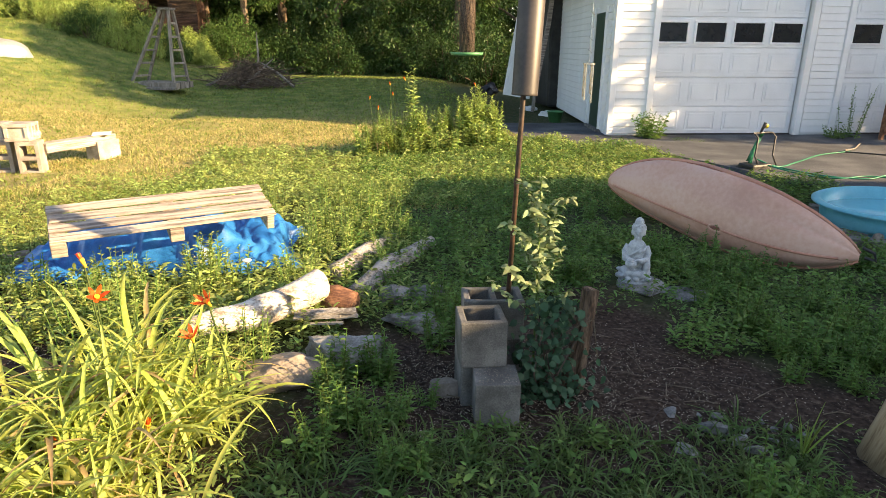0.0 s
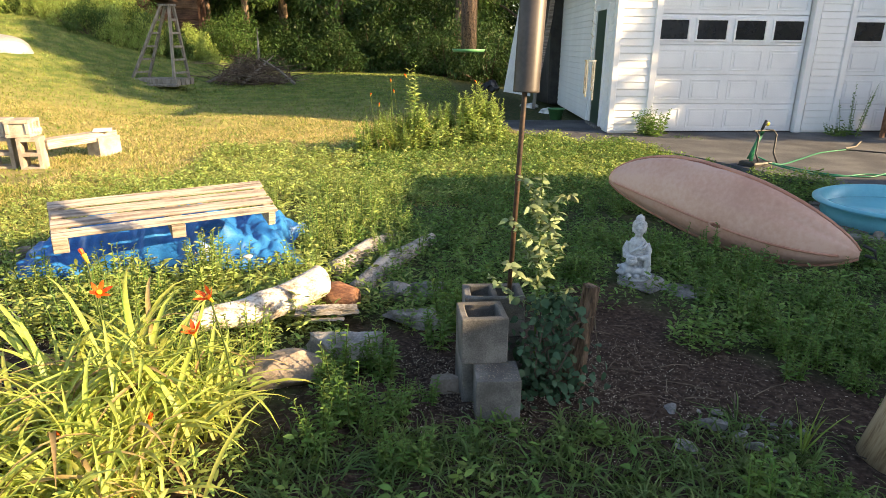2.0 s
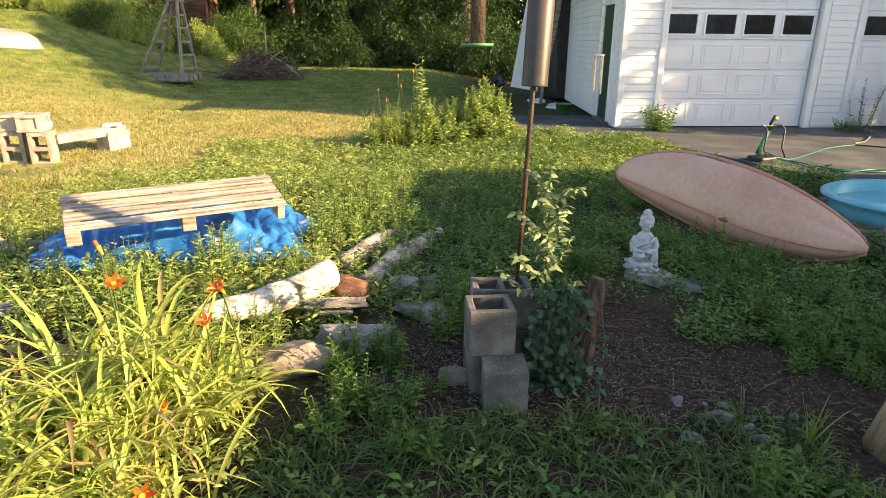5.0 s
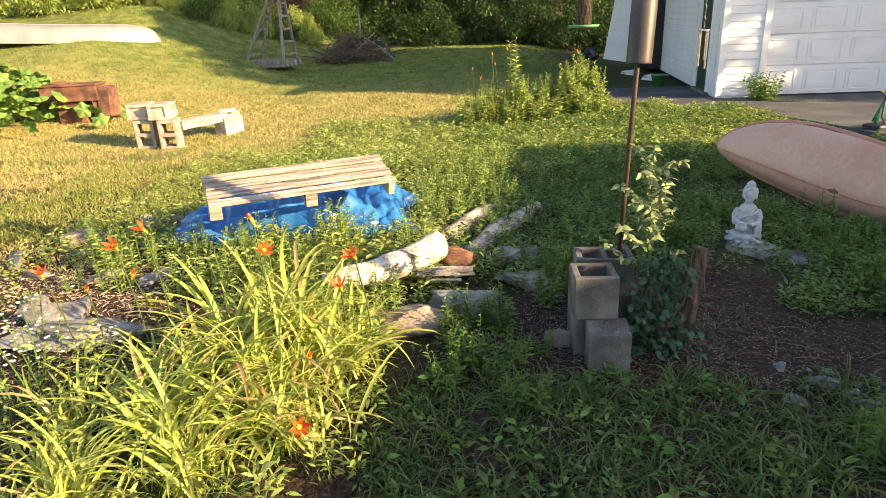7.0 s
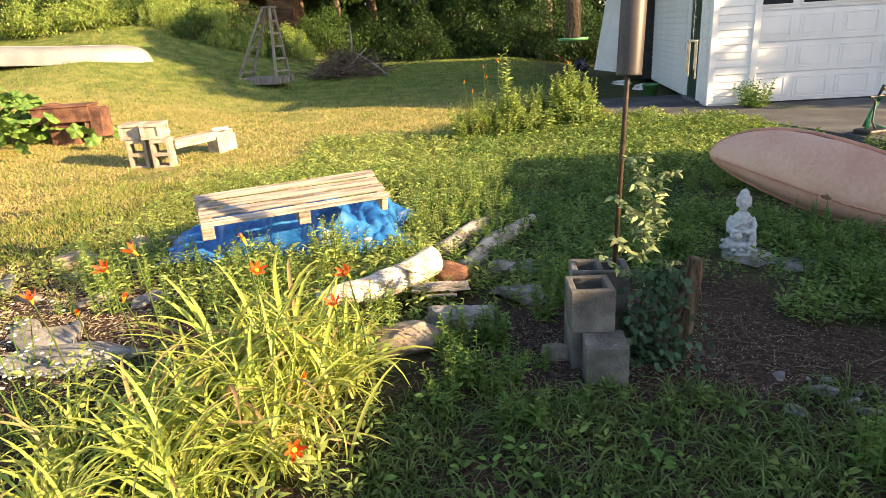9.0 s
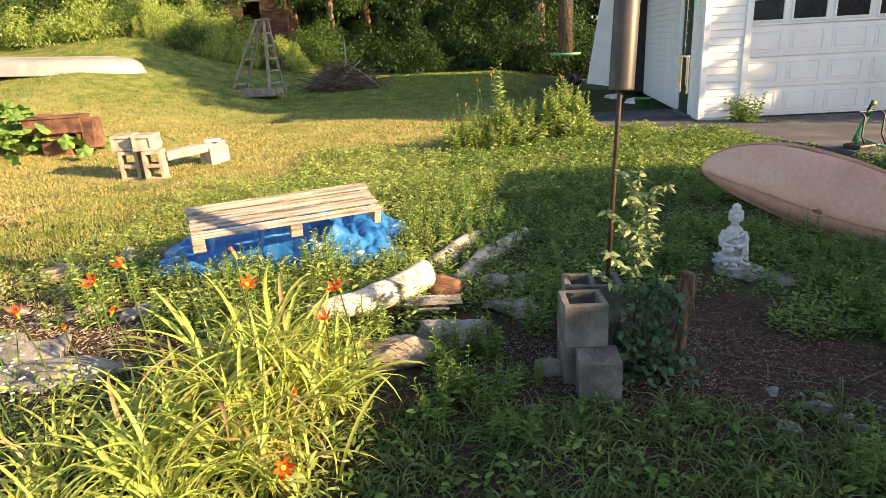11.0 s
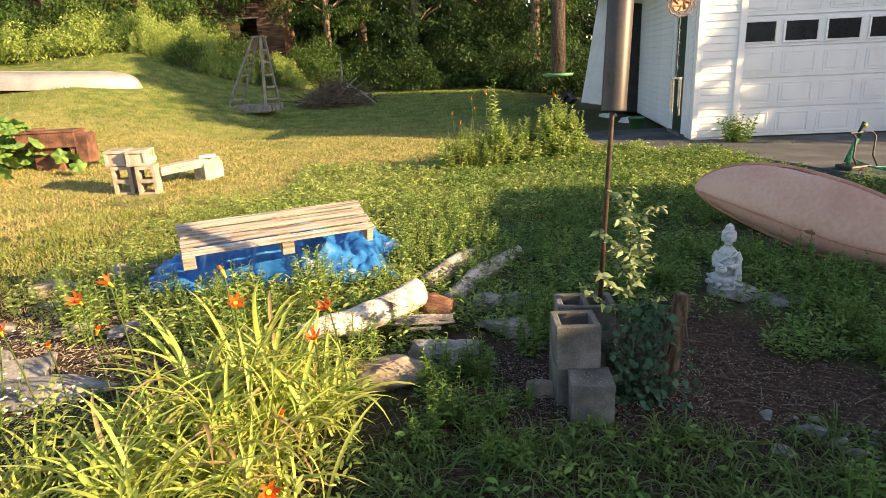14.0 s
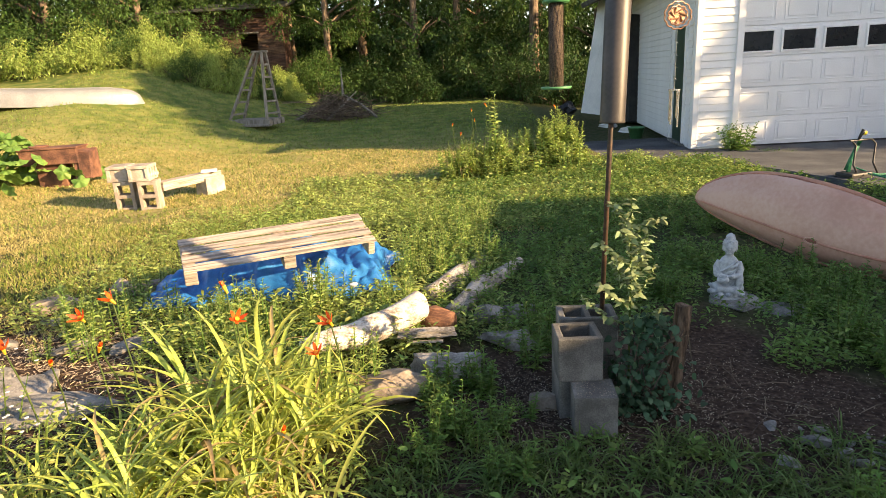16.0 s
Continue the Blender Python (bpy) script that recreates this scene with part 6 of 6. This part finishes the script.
# ---- ground cover, turf and litter ----
def clear(x, y):
    """True where plants may stand: off the bare soil, the blocks and the driveway."""
    d = lambda cx, cy, r: np.hypot(x - cx, y - cy) < r * (1 + 0.35 * np.sin(3 * np.arctan2(y - cy, x - cx) + cx * 5))
    bare = d(0.75, 2.7, 0.62) | d(1.55, 2.45, 0.65) | d(0.15, 2.95, 0.38) | d(2.15, 1.75, 0.40) | d(-2.6, 3.3, 0.6) | d(1.25, 3.1, 0.4) | ((x > 1.65) & (x < 1.97) & (y > 3.8) & (y < 4.08))
    drive = ((x > 2.0) & (y > 9.8)) | ((x > 2.8) & (y > 9.2)) | ((x > 3.9) & (y > 8.7)) | (x + (y - 7.0) * 0.45 > 4.65) & (y > 5.4)
    tarp_ = (x > -2.5) & (x < -0.72) & (y > 3.95) & (y < 5.0)
    s_ = (x - 3.54) * -0.6 + (y - 4.0) * 0.8
    o_ = -((x - 3.54) * 0.8 + (y - 4.0) * 0.6)
    kayak_ = (s_ > -0.1) & (s_ < 2.0) & (o_ > -0.12) & (o_ < 0.36)
    pool_ = np.hypot(x - 4.74, y - 5.06) < 0.80
    return ~(bare | drive | tarp_ | kayak_ | pool_)


def cover(name, p, leaves, tall, leaf_len, leaf_w, material, label, category):
    n = len(p)
    b = np.repeat(np.c_[p, height(p[:, 0], p[:, 1])], leaves, axis=0)
    s = np.repeat(rng.uniform(0.55, 1.25, n), leaves)
    a = rng.uniform(0, 2 * math.pi, n * leaves)
    t = np.tile(np.linspace(0.1, 1, leaves), n)
    b[:, 2] += tall * s * t
    b[:, :2] += np.c_[np.cos(a), np.sin(a)] * (leaf_len * 0.3)
    way = np.c_[np.cos(a), np.sin(a), 0.15 + 0.6 * t]
    ln = leaf_len * s * rng.uniform(0.6, 1.2, n * leaves)
    up = np.tile([0.0, 0, 1], (n * leaves, 1)) + rng.normal(0, 0.6, (n * leaves, 3))
    return tagged(strips(name, b, way, up, ln, ln * leaf_w, 0.3, material, None, (0.3, 1.0, 0.8, 0.1), fold=0.1), label, category, kind="stuff")


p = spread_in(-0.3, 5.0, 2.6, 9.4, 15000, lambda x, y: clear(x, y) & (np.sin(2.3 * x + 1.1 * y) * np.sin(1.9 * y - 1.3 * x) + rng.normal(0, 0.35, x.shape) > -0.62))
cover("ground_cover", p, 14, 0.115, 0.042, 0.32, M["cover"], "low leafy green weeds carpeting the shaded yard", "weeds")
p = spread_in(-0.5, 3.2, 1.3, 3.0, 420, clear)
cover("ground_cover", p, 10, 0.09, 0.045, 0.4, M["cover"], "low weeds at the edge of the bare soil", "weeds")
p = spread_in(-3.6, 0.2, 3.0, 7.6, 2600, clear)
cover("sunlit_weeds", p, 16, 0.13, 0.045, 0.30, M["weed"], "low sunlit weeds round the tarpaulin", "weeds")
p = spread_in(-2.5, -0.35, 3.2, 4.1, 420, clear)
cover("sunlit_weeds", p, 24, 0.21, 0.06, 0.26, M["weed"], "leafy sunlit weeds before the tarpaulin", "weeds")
# lighter leaf colour paints the sunny strip beyond the house's shadow
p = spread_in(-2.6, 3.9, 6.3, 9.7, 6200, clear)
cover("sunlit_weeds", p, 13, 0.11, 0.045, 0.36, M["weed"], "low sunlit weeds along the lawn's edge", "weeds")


def turf(name, p, tall, width, material, label, bend=0.3, lean=0.5):
    n = len(p)
    b = np.c_[p, height(p[:, 0], p[:, 1]) - 0.004]
    way = np.c_[rng.normal(0, lean, (n, 2)), np.ones(n)]
    return tagged(strips(name, b, way, rng.normal(0, 1, (n, 3)) * [1, 1, 0.1], tall * rng.uniform(0.5, 1.3, n), width, bend, material, None, (1.0, 0.8, 0.15)), label, "grass", kind="stuff")


p = spread_in(-9.5, 2.6, 6.2, 13.0, 80000, lambda x, y: clear(x, y) & (np.sin(x * 2.1 + y) + np.sin(y * 1.7 - x * 0.8) > -1.5))
turf("lawn_grass", p, 0.065, 0.009, M["lawn"], "short dry sunlit lawn grass")
p = spread_in(-12, 3.0, 7.0, 23.0, 60000, lambda x, y: ~((x > 2.0) & (y > 9)))
turf("lawn_grass", p, 0.075, 0.013, M["lawn_green"], "short green lawn grass")
p = spread_in(-9, -3.0, 3.2, 7.4, 26000, lambda x, y: y > 3.6 + 0.25 * np.sin(x * 3))
turf("lawn_grass", p, 0.06, 0.008, M["lawn"], "short dry lawn grass beside the bed")
p = spread_in(-5.0, -2.7, 4.2, 7.2, 4200)
turf("long_grass", p, 0.16, 0.006, M["lawn_green"], "longer grass tufts at the bed's edge")
# grass tufts in the shaded foreground
tufts = spread_in(-0.55, 1.9, 1.2, 2.2, 250)
tufts = np.r_[tufts, spread_in(-0.5, 0.6, 1.9, 2.25, 26)]
q = np.repeat(tufts, 20, axis=0) + rng.normal(0, 0.035, (len(tufts) * 20, 2))
turf("foreground_grass", q, 0.19, 0.0085, M["grass"], "broad-bladed grass tufts in the shade", 0.55, 0.75)
q = np.repeat(spread_in(-2.4, -0.5, 1.1, 2.7, 90), 14, axis=0)
q = q + rng.normal(0, 0.04, q.shape)
turf("bed_grass", q, 0.22, 0.006, M["grass"], "grass growing between the lilies", 0.4, 0.6)
q = np.repeat(spread_in(-2.3, -0.5, 1.2, 2.6, 160), 1, axis=0)
cover("bed_weeds", q, 18, 0.20, 0.055, 0.27, M["weed"], "leafy weeds between the lilies", "weeds")
SG = thing("seed_grass", "thin pale grass stalk going to seed", "grass", (1.75, 1.95, H(1.75, 1.95)))
strips("blades", np.zeros((9, 3)), np.c_[rng.normal(-0.1, 0.2, (9, 2)), np.ones(9)], rng.normal(0, 1, (9, 3)), rng.uniform(0.2, 0.42, 9), 0.008, 0.25, M["lawn_green"], SG, (0.8, 1, 0.7, 0.5, 0.1))

# seed husks, chips, twigs and pebbles on the soil
n = 8000
k = n * 7 // 10
p = np.r_[np.c_[rng.normal(0.55, 0.40, k), rng.normal(2.65, 0.32, k)], np.c_[rng.normal(1.45, 0.5, n - k), rng.normal(2.45, 0.4, n - k)]]
p = p[(p[:, 1] > 1.4)]
z = height(p[:, 0], p[:, 1]) + 0.006
a = rng.uniform(0, 2 * math.pi, len(p))
tagged(strips("seed_husks", np.c_[p, z], np.c_[np.cos(a), np.sin(a), rng.normal(0, 0.2, len(p))], np.tile([0.0, 0, 1], (len(p), 1)) + rng.normal(0, 0.3, (len(p), 3)), rng.uniform(0.004, 0.012, len(p)), 0.005, 0.1, M["chip"], None, (0.5, 1, 0.4)), "pale seed husks and chips scattered on soil", "seed husks", kind="stuff")
p = np.c_[rng.normal(-2.75, 0.6, 7000), rng.normal(3.3, 0.65, 7000)]
a = rng.uniform(0, 2 * math.pi, len(p))
tagged(strips("straw_litter", np.c_[p, height(p[:, 0], p[:, 1]) + 0.008], np.c_[np.cos(a), np.sin(a), rng.normal(0, 0.12, len(p))], np.tile([0.0, 0, 1], (len(p), 1)) + rng.normal(0, 0.3, (len(p), 3)), rng.uniform(0.01, 0.05, len(p)), 0.006, 0.05, M["straw"], None, (0.6, 1, 0.5)), "pale straw and wood chips littering a bare bed", "straw", kind="stuff")
p = np.c_[rng.uniform(0.44, 0.63, 130), rng.uniform(2.28, 2.45, 130), np.full(130, Z0 + 0.2075)]
a = rng.uniform(0, 2 * math.pi, 130)
tagged(strips("birdseed", p, np.c_[np.cos(a), np.sin(a), np.zeros(130)], np.tile([0.0, 0, 1], (130, 1)), rng.uniform(0.004, 0.010, 130), 0.004, 0.0, M["chip"], None, (0.5, 1, 0.4)), "birdseed husks on the solid block", "seed husks", kind="stuff")
bm = bmesh.new()
for k in range(70):
    x, y = rng.normal(1.3, 0.5), rng.normal(2.55, 0.4)
    if y < 1.5:
        continue
    a, ln = rng.uniform(0, math.pi), rng.uniform(0.06, 0.26)
    z = H(x, y) + 0.008
    tube([(x, y, z), (x + ln * 0.5 * math.cos(a), y + ln * 0.5 * math.sin(a), z + 0.012), (x + ln * math.cos(a), y + ln * math.sin(a), z)], 0.0028, 5, bm)
tagged(part("twigs", bm, M["twig"]), "dry twigs scattered on bare soil", "twigs", kind="stuff")
stones = [rock((1.50, 2.18, 0.005), (0.11, 0.09, 0.06), "stone", "small grey stone on bare soil", 0, 20.1, "stone", "small stones")]
for k in range(40):
    x, y = (rng.normal(1.6, 0.18), rng.normal(2.14, 0.10)) if k < 20 else (rng.uniform(-3.2, 2.4), rng.uniform(1.6, 4.0))
    if not (k < 20 or clear(np.array([x]), np.array([y]))[0] is False):
        continue
    s = rng.uniform(0.2, 0.45) if k > 4 else rng.uniform(0.5, 0.8)
    o = copy_thing(stones[0], pose(x, y, H(x, y) + 0.004, 0, 0, 41 * k))
    o.scale = (s, s * rng.uniform(0.7, 1.2), s * rng.uniform(0.6, 1.2))
bed = [(-3.3, 3.6), (-2.9, 3.9), (-2.6, 3.0), (-3.0, 3.1), (-2.35, 3.45), (-3.5, 3.2), (-3.2, 4.0), (-2.75, 3.55), (-3.7, 3.9)]
for k, (x, y) in enumerate(bed):
    o = copy_thing(stones[0], pose(x, y, H(x, y) + 0.01, 0, 0, 61 * k))
    o.scale = (1.5 + 0.9 * (k % 3), 1.3 + 0.4 * (k % 2), 1.1)
